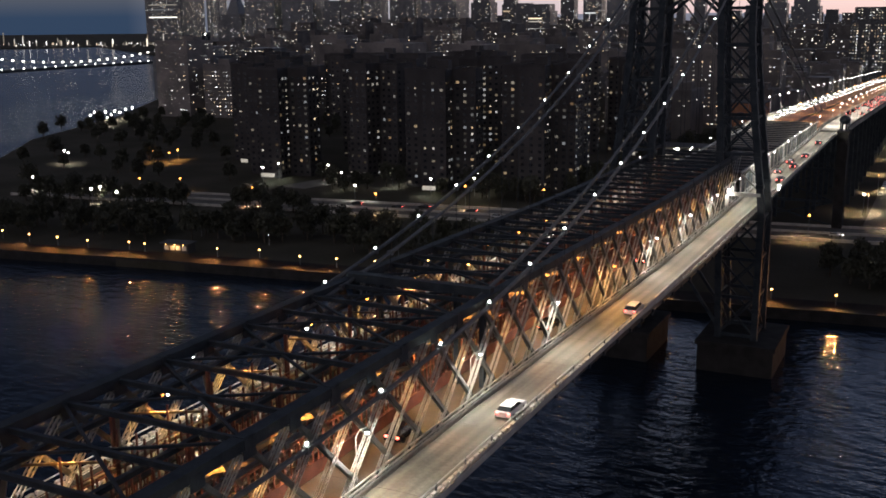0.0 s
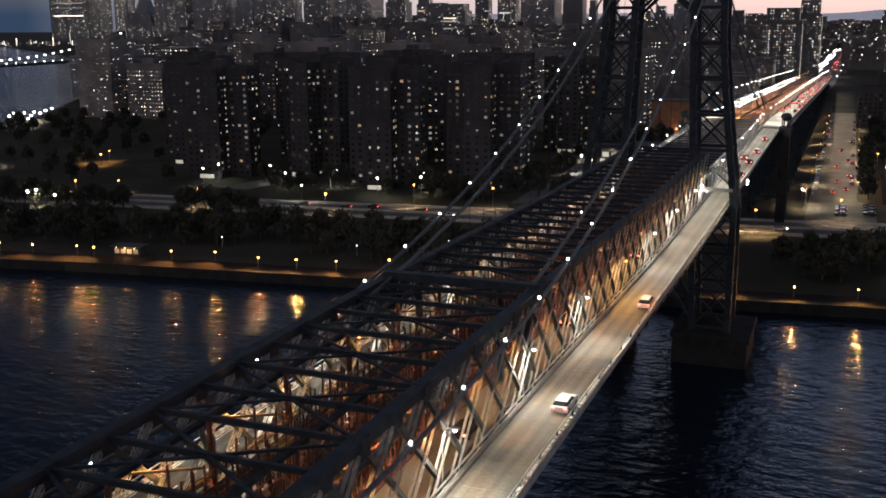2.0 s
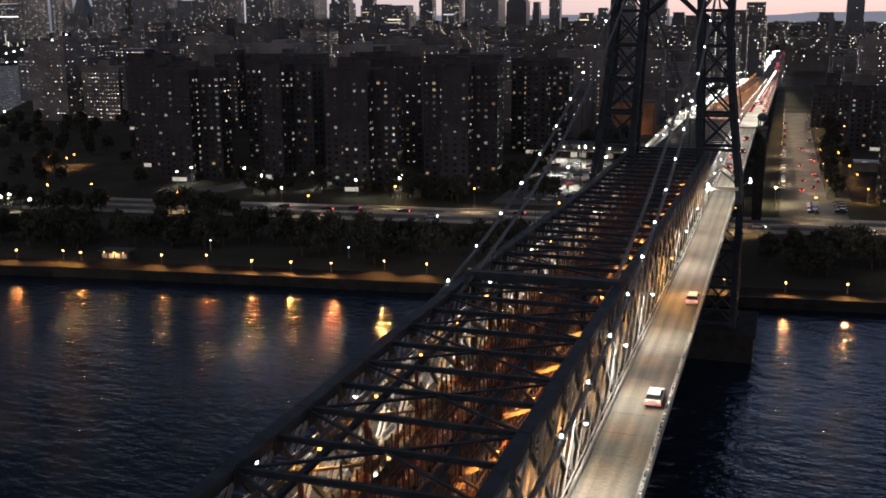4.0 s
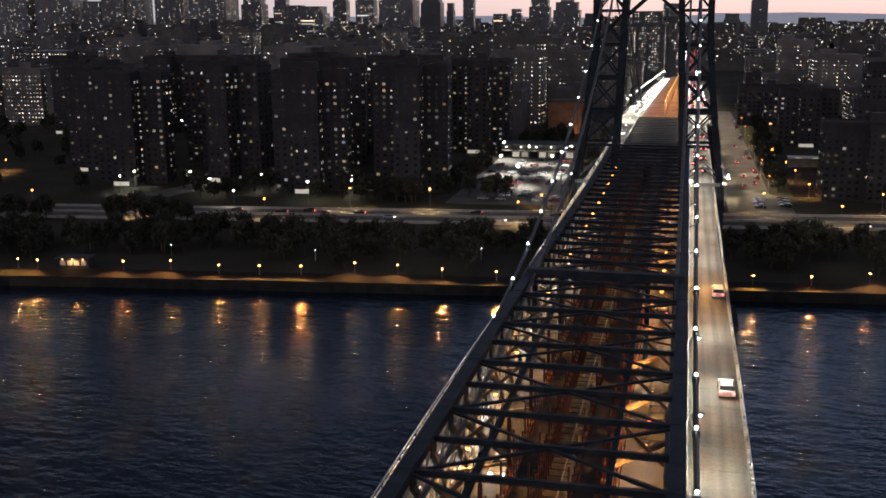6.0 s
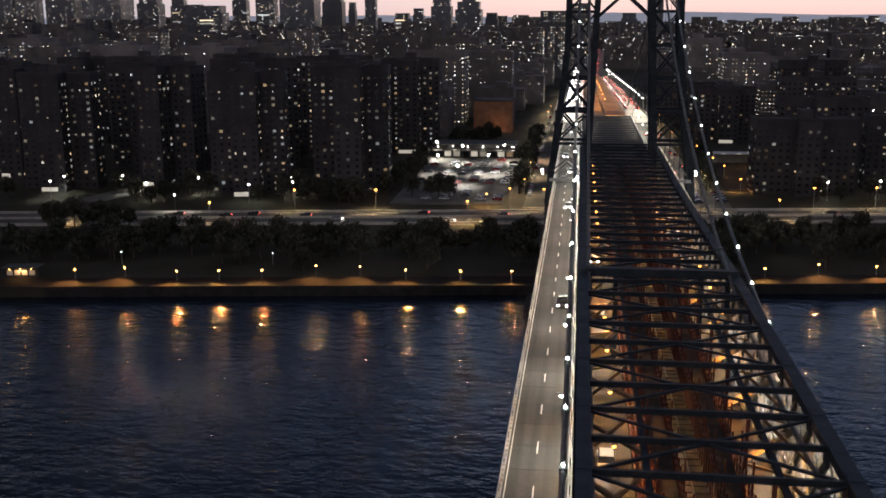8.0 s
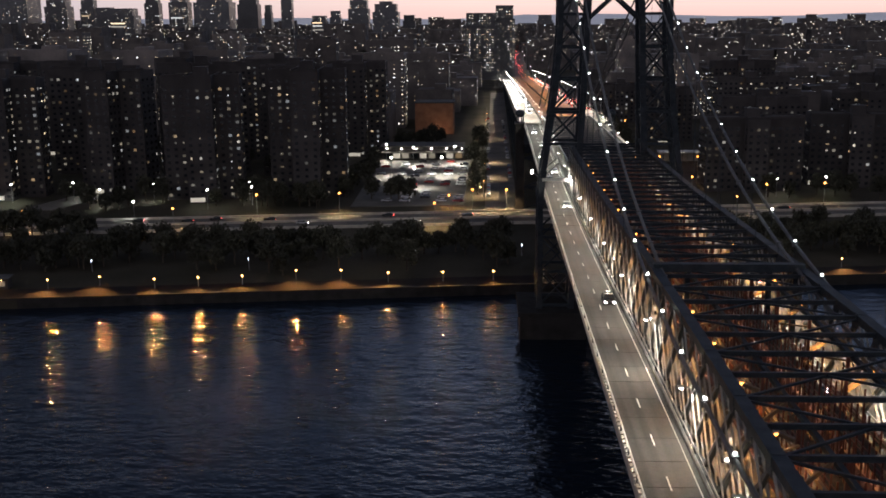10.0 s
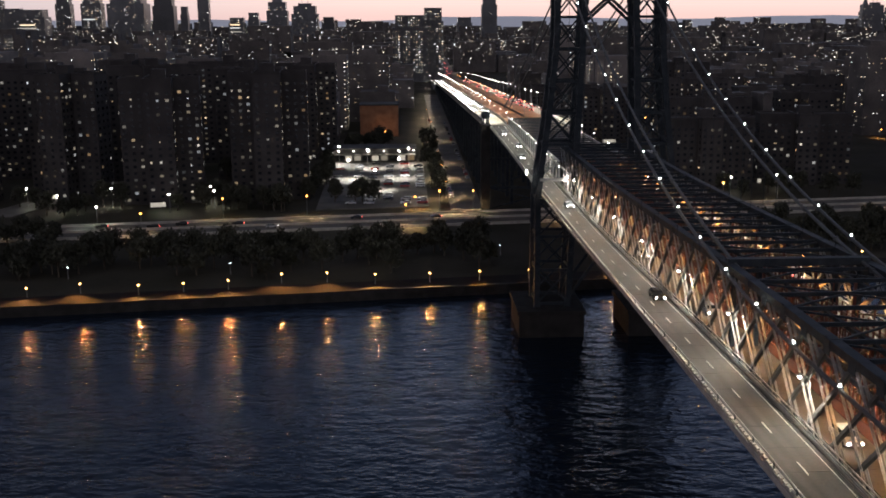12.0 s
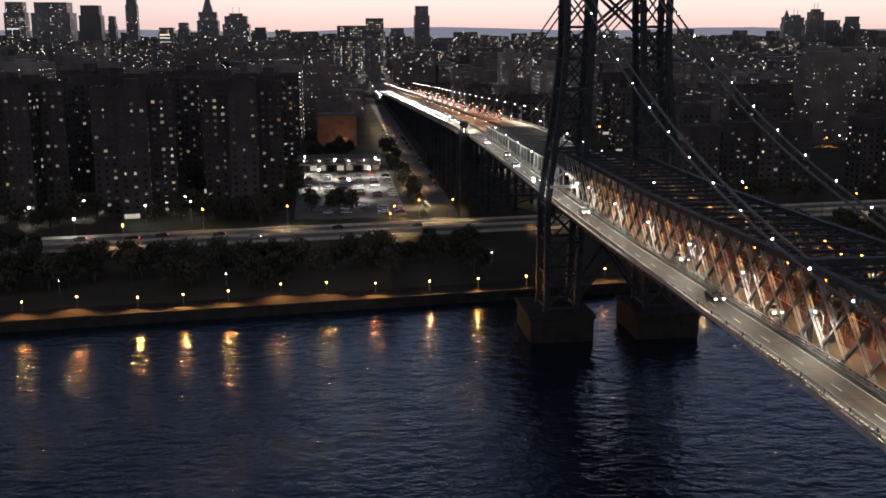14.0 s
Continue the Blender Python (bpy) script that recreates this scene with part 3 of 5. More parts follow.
# ---- lamps on the bridge ----
def road_lamp(sign, amber=False):
    t = thing("road_lamp", "amber roadway lamp on a bracket arm beside the truss" if amber else "white roadway lamp on a bracket arm fixed to the truss", "street lamp", group="roadway lamps on the trusses")
    bm = bmesh.new()
    tube(bm, [(0, 0, -6.1), (0, 0, -0.4), (sign * 0.4, 0, 0.35), (sign * 0.9, 0, 0.5)], 0.06)
    part("arm", bm, POLE, t)
    bm = bmesh.new()
    box(bm, min(sign * 0.8, sign * 1.6), max(sign * 0.8, sign * 1.6), -0.17, 0.17, 0.42, 0.6)
    part("head", bm, POLE, t)
    bm = bmesh.new()
    ball(bm, (sign * 1.2, 0, 0.36), 0.2)
    part("globe", bm, AMBER_GLOW if amber else WHITE_GLOW, t, "glowing globe")
    lamp("lamp_light", t, pose(sign * 1.2, 0, 0.1), 2600, WARM_WHITE if not amber else SODIUM, 0.2, 176, 0.2)
    return t


def inner_lamp():
    t = thing("sodium_lamp", "small orange sodium lamp hung over the inner roadway", "lamp", group="sodium lamps over the inner roadways")
    bm = bmesh.new()
    tube(bm, [(0, 0, 0.0), (0, 0, 0.9)], 0.04)
    box(bm, -0.25, 0.25, -0.18, 0.18, -0.08, 0.08)
    part("hanger", bm, POLE, t)
    bm = bmesh.new()
    ball(bm, (0, 0, -0.2), 0.17)
    part("globe", bm, AMBER_GLOW, t, "glowing orange globe")
    lamp("lamp_light", t, pose(0, 0, -0.5), 1800, (1.0, 0.47, 0.14), 0.2, 136)
    return t


for sg in (-1, 1):
    first = road_lamp(sg)
    first.matrix_basis = AXIS @ pose(sg * 10.1, -3.5 - (4 if sg > 0 else 3) * 24.384, 45.0)
    for i in range(-3, 13):
        if sg < 0 and i == -3:
            continue
        m = AXIS @ pose(sg * 10.1, -3.5 + 24.384 * i, 45.0 - sag(-3.5 + 24.384 * i))
        if sg > 0 and i == 2:
            road_lamp(sg, True).matrix_basis = m
        else:
            copy_thing(first, m)
first = inner_lamp()
first.matrix_basis = AXIS @ pose(-6.8, S0 + 11 * PANEL + 3, 48.2)
for i in range(5, 25):
    for sg in (-1, 1):
        if i > 5 or sg > 0:
            q = S0 + 2 * PANEL * i + PANEL * (1 if sg < 0 else 1.6) + 3
            copy_thing(first, AXIS @ pose(sg * 6.8, q, 48.2 - sag(q)))


# ---- suspension cables ----
TOWER_S = 140.0


def cable_z(s):
    return 47.0 + 0.00137 * (s + 44) ** 2


def cable(u, lights):
    t = thing("suspension_cable", "thick pale wrapped suspension cable with white marker lights" if lights else "thick pale wrapped suspension cable", "cable", AXIS, "main suspension cables")
    bm = bmesh.new()
    pts = [(u, s, cable_z(s)) for s in range(-170, 137, 5)] + [(u, TOWER_S, cable_z(TOWER_S))]
    pts += [(u, s, cable_z(TOWER_S) - (s - TOWER_S) * 0.30) for s in (150, 200, 250, 300)]
    tube(bm, pts, 0.24, 8)
    part("cable", bm, CABLE, t)
    bm = bmesh.new()
    box(bm, -0.32, 0.32, -0.3, 0.3, -0.32, 0.32)
    band = mesh("cable_band", bm, CABLE)
    bm = bmesh.new()
    box(bm, -0.035, 0.035, -0.035, 0.035, -1, 0)
    rod = mesh("suspender", bm, STEEL)
    bm = bmesh.new()
    ball(bm, (0, 0, 0.5), 0.14)
    bulb = mesh("marker_light", bm, CABLE_GLOW)
    bm = bmesh.new()
    box(bm, -0.04, 0.04, -0.04, 0.04, 0.2, 0.4)
    stem = mesh("light_stem", bm, POLE)
    for i in range(-9, 12):
        s = 2 * PANEL * i
        at("cable_band", band, t, pose(u, s, cable_z(s)))
        if cable_z(s) > ZT - sag(s) + 1:
            at("suspender", rod, t, pose(u, s, cable_z(s)) @ Matrix.Diagonal((1, 1, cable_z(s) - ZT + sag(s), 1)))
        if lights:
            at("light_stem", stem, t, pose(u, s, cable_z(s)))
            at("marker_light", bulb, t, pose(u, s, cable_z(s)))


for u, lit in ((-10.8, True), (10.8, True), (-8.6, False), (8.6, False)):
    cable(u, lit)


# ---- the tower ----
def tower():
    t = thing("bridge_tower", "dark braced steel suspension tower standing on stone piers", "bridge tower", AXIS @ pose(0, TOWER_S, 0))
    top, low = 93.0, 7.0

    def u_in(z):
        return 8.3 - 2.0 * (z - 40) / 50

    def u_out(z):
        return 13.4 + 4.4 * min(1.0, max(0.0, (78 - z) / 40)) ** 1.3

    def half(z):
        return 4.6 - 1.2 * (z - 40) / 50

    for sg in (-1, 1):
        for fn in (u_in, u_out):
            for k in (-1, 1):
                bm = bmesh.new()
                zs = [low + (top - low) * i / 12 for i in range(13)]
                rings = []
                for z in zs:
                    for dz, w in ((-0.5, 0.72), (-0.45, 0.84), (0.45, 0.84), (0.5, 0.72)):
                        rings.append([bm.verts.new((sg * fn(z) + sx * w, k * half(z) + sy * w, z + dz)) for sx, sy in ((-1, -1), (1, -1), (1, 1), (-1, 1))])
                for r0, r1 in zip(rings, rings[1:]):
                    for q in range(4):
                        bm.faces.new((r0[q], r0[(q + 1) % 4], r1[(q + 1) % 4], r1[q]))
                bm.faces.new(rings[0][::-1])
                bm.faces.new(rings[-1])
                part("column", bm, STEEL, t)
        levels = [8, 17, 26, 35.5, 50, 58, 66, 74, 82, 91]
        for k in (-1, 1):
            for z0, z1 in zip(levels, levels[1:]):
                a0, a1, b0, b1 = sg * u_in(z0), sg * u_in(z1), sg * u_out(z0), sg * u_out(z1)
                h0, h1 = k * half(z0), k * half(z1)
                bar("face_strut", (a0, h0, z0), (b0, h0, z0), 0.6, 0.7, STEEL, t)
                if z0 == 35.5:
                    m = (a0 + b0) / 2
                    bar("portal_brace", (m, k * half(50), 45.2), (a0, h0, 41.2), 0.35, 0.35, STEEL_LIT, t)
                    bar("portal_brace", (m, k * half(50), 45.2), (b0, h0, 41.2), 0.35, 0.35, STEEL_LIT, t)
                    continue
                bar("face_brace", (a0, h0, z0), (b1, h1, z1), 0.4, 0.4, STEEL, t)
                bar("face_brace", (b0, h0, z0), (a1, h1, z1), 0.4, 0.4, STEEL, t)
        for fn in (u_in, u_out):
            for z0, z1 in zip(levels, levels[1:]):
                a, b = sg * fn(z0), sg * fn(z1)
                bar("side_strut", (a, -half(z0), z0), (a, half(z0), z0), 0.5, 0.5, STEEL, t)
                if z0 != 35.5:
                    bar("side_brace", (a, -half(z0), z0), (b, half(z1), z1), 0.35, 0.35, STEEL, t)
                    bar("side_brace", (a, half(z0), z0), (b, -half(z1), z1), 0.35, 0.35, STEEL, t)
        bm = bmesh.new()
        box(bm, min(sg * 10.0, sg * 17.4), max(sg * 10.0, sg * 17.4), -5.3, -4.7, 40.6, 41.4)
        box(bm, sg * 10.05 - 0.3, sg * 10.05 + 0.3, -5.35, -4.65, ZR - 2.5, 40.598)
        # Pale steel here carries the lamplight that falls on beam and post.
        part("road_portal", bm, STEEL_PALE, t, "steel portal beam over the roadway, lamplight in its pale colour")
        bm = bmesh.new()
        box(bm, sg * 10.45 - 0.2, sg * 10.45 + 0.2, -5.75, -5.36, 41.75, 42.0)
        ball(bm, (sg * 10.45, -5.6, 41.62), 0.2)
        part("portal_lamp", bm, WHITE_GLOW, t, "bright white floodlight on the portal post")
        lamp("portal_light", t, pose(sg * 10.9, -6.3, 41.4), 600, WARM_WHITE, 0.2, 150)
        bm = bmesh.new()
        tube(bm, [(sg * 17.9, 4.4, 40.2), (sg * 19.0, 5.4, 41.0), (sg * 19.6, 6.0, 41.0)], 0.09)
        part("lamp_bracket", bm, POLE, t)
        bm = bmesh.new()
        for dz in (0, 0.75):
            ball(bm, (sg * 19.6, 6.0, 41.0 + dz), 0.26)
        part("bracket_lamp", bm, WHITE_GLOW, t, "pair of white lamps on a bracket")
        bm = bmesh.new()
        box(bm, sg * 10.3 - 1.0, sg * 10.3 + 1.0, -4.8, 4.8, 92.4, 93.6)
        part("saddle", bm, STEEL, t)
        bm = bmesh.new()
        box(bm, sg * 14.4 - 8.5, sg * 14.4 + 8.5, -10, 10, -3, 6.2)
        box(bm, sg * 14.4 - 9, sg * 14.4 + 9, -10.5, 10.5, 6.2, 7.2)
        part("pier", bm, STONE, t, "stone block pier rising out of the river")
    for k in (-1, 1):
        for z0, z1 in ((80.5, 92),):
            bar("leg_brace", (-u_in(z0), k * half(z0), z0), (u_in(z1), k * half(z1), z1), 0.7, 0.7, STEEL, t)
            bar("leg_brace", (u_in(z0), k * half(z0), z0), (-u_in(z1), k * half(z1), z1), 0.7, 0.7, STEEL, t)
        for z in (92,):
            bar("leg_brace", (-u_in(z), k * half(z), z), (u_in(z), k * half(z), z), 0.8, 1.1, STEEL, t)
        bar("leg_brace", (-u_in(20), k * half(20), 10), (u_in(20), k * half(20), 36), 0.7, 0.7, STEEL, t)
        bar("leg_brace", (u_in(20), k * half(20), 10), (-u_in(20), k * half(20), 36), 0.7, 0.7, STEEL, t)
    return t


tower()


def shore_pier(s):
    """The braced pier on land where the trusses end, with two small domed turrets."""
    t = thing("land_pier", "tall pale pier under the bridge with small domed turrets", "bridge pier", AXIS @ pose(0, s, 0))
    for sg in (-1, 1):
        bm = bmesh.new()
        box(bm, sg * 18.6 - 1.8, sg * 18.6 + 1.8, -3.5, 3.5, 2.4, 38.2)
        box(bm, sg * 18.6 - 2.2, sg * 18.6 + 2.2, -3.9, 3.9, 37.6, 38.6)
        part("shaft", bm, STONE, t)
        for a in range(6):
            bm = bmesh.new()
            tube(bm, [(sg * 18.6 + 1.4 * math.cos(a * 1.047), 1.4 * math.sin(a * 1.047), 38.6), (sg * 18.6 + 1.4 * math.cos(a * 1.047), 1.4 * math.sin(a * 1.047), 42.4)], 0.18)
            part("turret_post", bm, STEEL, t)
        bm = bmesh.new()
        ball(bm, (sg * 18.6, 0, 42.4), 2.0, 12, 8, 0.8)
        part("turret_dome", bm, STEEL, t)
    for z in (12, 24, 35.5):
        bar("cross_strut", (-17, 0, z), (17, 0, z), 0.8, 1.0, STEEL, t)
    for z0, z1 in ((3, 12), (12, 24), (24, 35.5)):
        bar("cross_brace", (-16.8, 0, z0), (16.8, 0, z1), 0.5, 0.5, STEEL, t)
        bar("cross_brace", (16.8, 0, z0), (-16.8, 0, z1), 0.5, 0.5, STEEL, t)
    return t


shore_pier(S1 + 1)

# side span: a low dark cover over the inner roads, on panelled walls
def cover_z(s):
    return 44.2 - 2.0 * (s - 190) / 110


cover = thing("side_span_cover", "low dark roofed cover over the side span's inner lanes", "roof", AXIS)
bm = bmesh.new()
for i in range(24):
    a, b = ST + 1 + 6.08 * i, ST + 1 + 6.08 * (i + 1)
    v = [bm.verts.new((u, q, cover_z(q) - d)) for d in (0.25, 0) for u, q in ((-9.5, a), (9.5, a), (9.5, b - 0.05), (-9.5, b - 0.05))]
    for f in ((3, 2, 1, 0), (4, 5, 6, 7), (0, 1, 5, 4), (1, 2, 6, 5), (2, 3, 7, 6), (3, 0, 4, 7)):
        bm.faces.new([v[k] for k in f])
part("roof", bm, TIE, cover, kind="stuff")
bm = bmesh.new()
for i in range(24):
    q = ST + 1.2 + 6.08 * i
    box(bm, -9.55, 9.55, q, q + 0.35, cover_z(q) + 0.01, cover_z(q) + 0.22)
part("roof_rib", bm, STEEL, cover, kind="stuff")
for sg in (-1, 1):
    bm = bmesh.new()
    v = [bm.verts.new((u, q, z)) for u in (sg * 9.3, sg * 9.15) for q, z in ((ST + 1, ZR), (S1 - 1, ZR), (S1 - 1, cover_z(S1 - 1) - 0.26), (ST + 1, cover_z(ST + 1) - 0.26))]
    for f in ((0, 1, 2, 3), (7, 6, 5, 4), (0, 4, 5, 1), (1, 5, 6, 2), (2, 6, 7, 3), (3, 7, 4, 0)):
        bm.faces.new([v[k] for k in f])
    part("side_wall", bm, STEEL, cover)
    bm = bmesh.new()
    box(bm, -0.14, 0.14, -0.14, 0.14, 0, 1)
    post = mesh("wall_post", bm, STEEL_LIT)
    for i in range(24):
        q = ST + 2 + 6.08 * i
        at("wall_post", post, cover, pose(sg * 9.48, q, ZR) @ Matrix.Diagonal((1, 1, cover_z(q) - ZR - 0.27, 1)))
    bm = bmesh.new()
    beam(bm, (sg * 9.6, ST + 1, cover_z(ST + 1) + 0.3), (sg * 9.6, S1 - 1, cover_z(S1 - 1) + 0.3), 0.3, 0.45)
    part("edge_beam", bm, STEEL_LIT, cover)
settle(cover)

# ---- the approach viaduct ----
def approach_z(s):
    return ZR - 0.8 - max(0.0, s - 330) * 0.035


def approach(name, u0, u1, material, label, drop=0.0):
    bm = bmesh.new()
    s = S1 + 3.6
    while s < 1040:
        z0, z1 = approach_z(s) - drop, approach_z(s + 20) - drop
        v = [bm.verts.new(p) for p in ((u0, s, z0), (u1, s, z0), (u1, s + 19.9, z1), (u0, s + 19.9, z1), (u0, s, z0 - 1.6), (u1, s, z0 - 1.6), (u1, s + 19.9, z1 - 1.6), (u0, s + 19.9, z1 - 1.6))]
        for f in ((0, 1, 2, 3), (7, 6, 5, 4), (0, 4, 5, 1), (1, 5, 6, 2), (2, 6, 7, 3), (3, 7, 4, 0)):
            bm.faces.new([v[i] for i in f])
        s += 20
    return tagged(part(name, bm, material), label, "road", kind="structure")


approach("road_approach_south", -18.9, -9.7, CONCRETE, "pale concrete approach lanes full of oncoming headlights")
approach("road_approach_north", 9.7, 18.9, CONCRETE, "pale concrete approach lanes full of red tail lights")
approach("approach_centre", -9.2, 9.2, SODIUM_DECK, "inner lanes of the approach, sodium light tinted into the concrete", -1.2)
bm = bmesh.new()
for u in (-18.7, -9.45, 9.45, 18.7):
    for i in range(36):
        s = S1 + 4 + 20 * i
        z = approach_z(s)
        beam(bm, (u, s, z + 0.45), (u, s + 19.8, approach_z(s + 19.8) + 0.45), 0.35, 0.9)
for u in (-0.3, 0.3):
    for i in range(36):
        s = S1 + 4 + 20 * i
        beam(bm, (u, s, approach_z(s) + 1.5), (u, s + 19.8, approach_z(s + 19.8) + 1.5), 0.2, 0.7)
tagged(part("approach_parapets", bm, STREET), "grey concrete parapets along the approach lanes", "parapet", kind="structure")
bm = bmesh.new()
for i in range(34):
    s = S1 + 14 + 20 * i
    for u in (-17, -6, 6, 17):
        box(bm, u - 0.7, u + 0.7, s - 0.7, s + 0.7, 2.4, approach_z(s) - 1.5)
    box(bm, -18, 18, s - 0.6, s + 0.6, approach_z(s) - 3.0, approach_z(s) - 1.6)
box(bm, -17.5, 17.5, 480, 1030, 2.4, 8.0)
tagged(part("viaduct_bents", bm, STEEL), "dark steel bents carrying the approach viaduct", "viaduct", kind="structure")


# ---- lamps ashore ----
def post_lamp(kind, h, glow_mat, watts, colour, label, group, r=0.3, cut=None, aim=0):
    t = thing(kind, label, "street lamp", group=group)
    bm = bmesh.new()
    tube(bm, [(0, 0, 0), (0, 0, 0.5), (0, 0, h - 0.3)], [0.14, 0.09, 0.06])
    part("post", bm, POLE, t)
    bm = bmesh.new()
    ball(bm, (0, 0, h), r)
    globe = part("globe", bm, glow_mat, t, "glowing globe")
    bm = bmesh.new()
    ball(bm, (0, 0, h + r * 0.9), r * 0.7, 8, 4, 0.35)
    part("cap", bm, POLE, globe)
    if watts:
        lamp("lamp_light", t, pose(0, -0.5 if aim else 0, h - (0 if aim else r + 0.25), aim), watts, colour, 0.14, cut)
    return t


def row_of(first, places):
    first.matrix_basis = pose(*places[0])
    for p in places[1:]:
        copy_thing(first, pose(*p))


promenade = [(-255, 160), (-241, 159.6), (-227, 159.5), (-213.5, 160.3), (-198, 164), (-191, 164), (-163, 168), (-148.7, 172), (-131, 169.5), (-118.3, 171.4), (-105.5, 173.8), (-90.4, 181), (-76.5, 181.4),
             (-61.7, 178.6), (-45, 179.3), (-29.6, 180.8), (-14.2, 182), (13, 189.4), (30, 189.8), (46.8, 192.5), (64, 199.6), (81, 199), (99, 201), (117, 203), (136, 206)]
row_of(post_lamp("promenade_lamp", 2.9, PROM_GLOW, 3600, (1.0, 0.45, 0.14), "amber globe lamp on a post on the promenade", "promenade lamps", 0.3, 104, -84), [(x, y, 2.7) for x, y in promenade])
row_of(post_lamp("park_lamp", 3.6, glow("pale_park_glow", (0.85, 0.95, 1.0), 8), 0, WARM_WHITE, "small white lamp on a post in the dark park", "park lamps", 0.16),
       [(x, shore_y(x) + d, 2.6) for x, d in ((-190, 40), (-158, 33), (-140, 60), (-121, 48), (-108, 30), (-82, 44), (-66, 62), (-55, 36), (-40, 52), (-20, 40), (40, 45), (70, 58), (95, 38), (120, 50))])
row_of(post_lamp("highway_lamp", 9.0, AMBER_GLOW, 9500, (1.0, 0.66, 0.36), "tall sodium lamp beside the riverside highway", "highway lamps", 0.4, 126),
       [(x, drive_y(x) + o, 2.8) for x, o in ((-205, -13.5), (-92, 14), (-52, -13.5), (-24, 14), (12, -13.5), (66, -13.5), (110, 14), (150, -13.5), (-125, 14), (-150, -13.5), (-38, 16), (40, 14), (85, 14))])
row_of(post_lamp("white_street_lamp", 8.0, WHITE_GLOW, 2600, (0.97, 1.0, 0.92), "white street lamp on a tall pole", "white street lamps", 0.42, 128),
       [(x, y, 2.8) for x, y in ((-240.7, 314), (-137, 322), (-215, 319), (-178, 316), (-172, 272), (-196, 300), (-133, 309), (-108, 306), (-240, 300), (95, 330), (118, 336), (25, 330), (-150, 300))])
row_of(post_lamp("flood_lamp", 10.0, WHITE_GLOW, 20000, (1.0, 0.96, 0.88), "bright white floodlight on a car park pole", "car park floodlights", 0.55, 124),
       [(x, y, 2.9) for x, y in ((-80, 385), (-66, 350), (-55, 388), (-72, 425), (-50, 430), (-88, 440))])
row_of(post_lamp("yard_lamp", 6.0, AMBER_GLOW, 5000, SODIUM, "orange sodium lamp over the yard and street", "orange yard lamps", 0.4, 140),
       [(x, y, 2.6) for x, y in ((60, 392), (70, 372), (78, 420), (55, 470), (88, 560), (-48, 300), (64, 610), (-225, 420), (-250, 460), (-238, 400), (150, 470), (230, 620), (205, 580), (62, 350), (58, 420), (118, 480), (260, 540), (300, 600), (180, 700), (-343, 340), (-331, 339), (-336, 352), (-282, 262), (-264, 269))])


row_of(post_lamp("pier_lamp", 7.0, WHITE_GLOW, 6000, WARM_WHITE, "bright white lamp over the lit riverside pier", "pier lamps", 0.7, 130),
       [(-532, 484, 2.6), (-546, 503, 2.6), (-535, 497, 2.6), (-542, 510, 2.6), (-520, 493, 2.6), (-538, 516, 2.6), (-527, 510, 2.6), (-541, 531, 2.6), (-547, 545, 2.6), (-506, 475, 2.6)])
row_of(post_lamp("plaza_lamp", 7.0, WHITE_GLOW, 3500, WARM_WHITE, "white lamp over a paved riverside court", "court lamps", 0.5, 130),
       [(-387, 318, 2.6), (-379, 313, 2.6), (-276, 226, 2.6), (-276, 231, 2.6), (-260, 224, 2.6), (-327, 241, 2.6)])
rl = random.Random(8)
spread = [(x, y, 2.6) for x, y in ((rl.choice((-1, 1)) * rl.uniform(75, 420), rl.uniform(455, 1150)) for _ in range(56)) if x > -330 - (y - 455) * 0.25]
row_of(post_lamp("block_lamp", 11.0, WHITE_GLOW, 0, WARM_WHITE, "bright white lamp on a pole among the city blocks", "lamps among the city blocks", 0.42), spread[:28])
row_of(post_lamp("amber_block_lamp", 10.0, AMBER_GLOW, 0, SODIUM, "orange sodium lamp on a pole among the city blocks", "orange lamps among the city blocks", 0.5), spread[28:])


def arm_lamp(sign):
    """A tall pole at the outer parapet whose arm reaches over the lanes."""
    t = thing("viaduct_lamp", "white lamp on a tall pole over the approach lanes", "street lamp", group="approach lamps")
    bm = bmesh.new()
    tube(bm, [(0, 0, 0), (0, 0, 8.0), (-sign * 0.8, 0, 8.8), (-sign * 3.2, 0, 9.0)], [0.13, 0.08, 0.06, 0.05])
    part("pole", bm, POLE, t)
    bm = bmesh.new()
    ball(bm, (-sign * 3.4, 0, 8.9), 0.28, 8, 6, 0.6)
    part("globe", bm, WHITE_GLOW, t, "glowing lamp head")
    lamp("lamp_light", t, pose(-sign * 3.6, 0, 8.5), 15000 if sign < 0 else 11000, WARM_WHITE, 0.25, 112)
    return t


for sg in (-1, 1):
    first = arm_lamp(sg)
    row_of(first, [(sg * 18.9, S1 + 18 + 27 * i, approach_z(S1 + 18 + 27 * i)) for i in range(25)])
row_of(post_lamp("edge_lamp", 4.2, BEAD_GLOW, 0, WARM_WHITE, "small white lamp on a post between the approach lanes", "parapet lamps of the approach", 0.2),
       [(u, s, approach_z(s)) for i in range(19) for u, s in ((-9.45, S1 + 34 + 28 * i), (9.45, S1 + 47 + 28 * i))])
row_of(post_lamp("deck_lamp", 7.0, AMBER_GLOW, 10000, SODIUM, "orange sodium lamp over the inner lanes of the approach", "sodium lamps of the approach", 0.2, 135),
       [(0.0, S1 + 22 + 44 * i, approach_z(S1 + 22 + 44 * i) + 1.2) for i in range(14)])
row_of(post_lamp("kerb_lamp", 7.5, AMBER_GLOW, 9000, (1.0, 0.72, 0.42), "small warm lamp standing at the street kerb", "kerb lamps", 0.16, 150),
       [(x, y, 2.6) for i in range(8) for x, y in ((26.2, 335 + 54 * i), (45.8, 360 + 54 * i), (-33.8, 330 + 54 * i))])


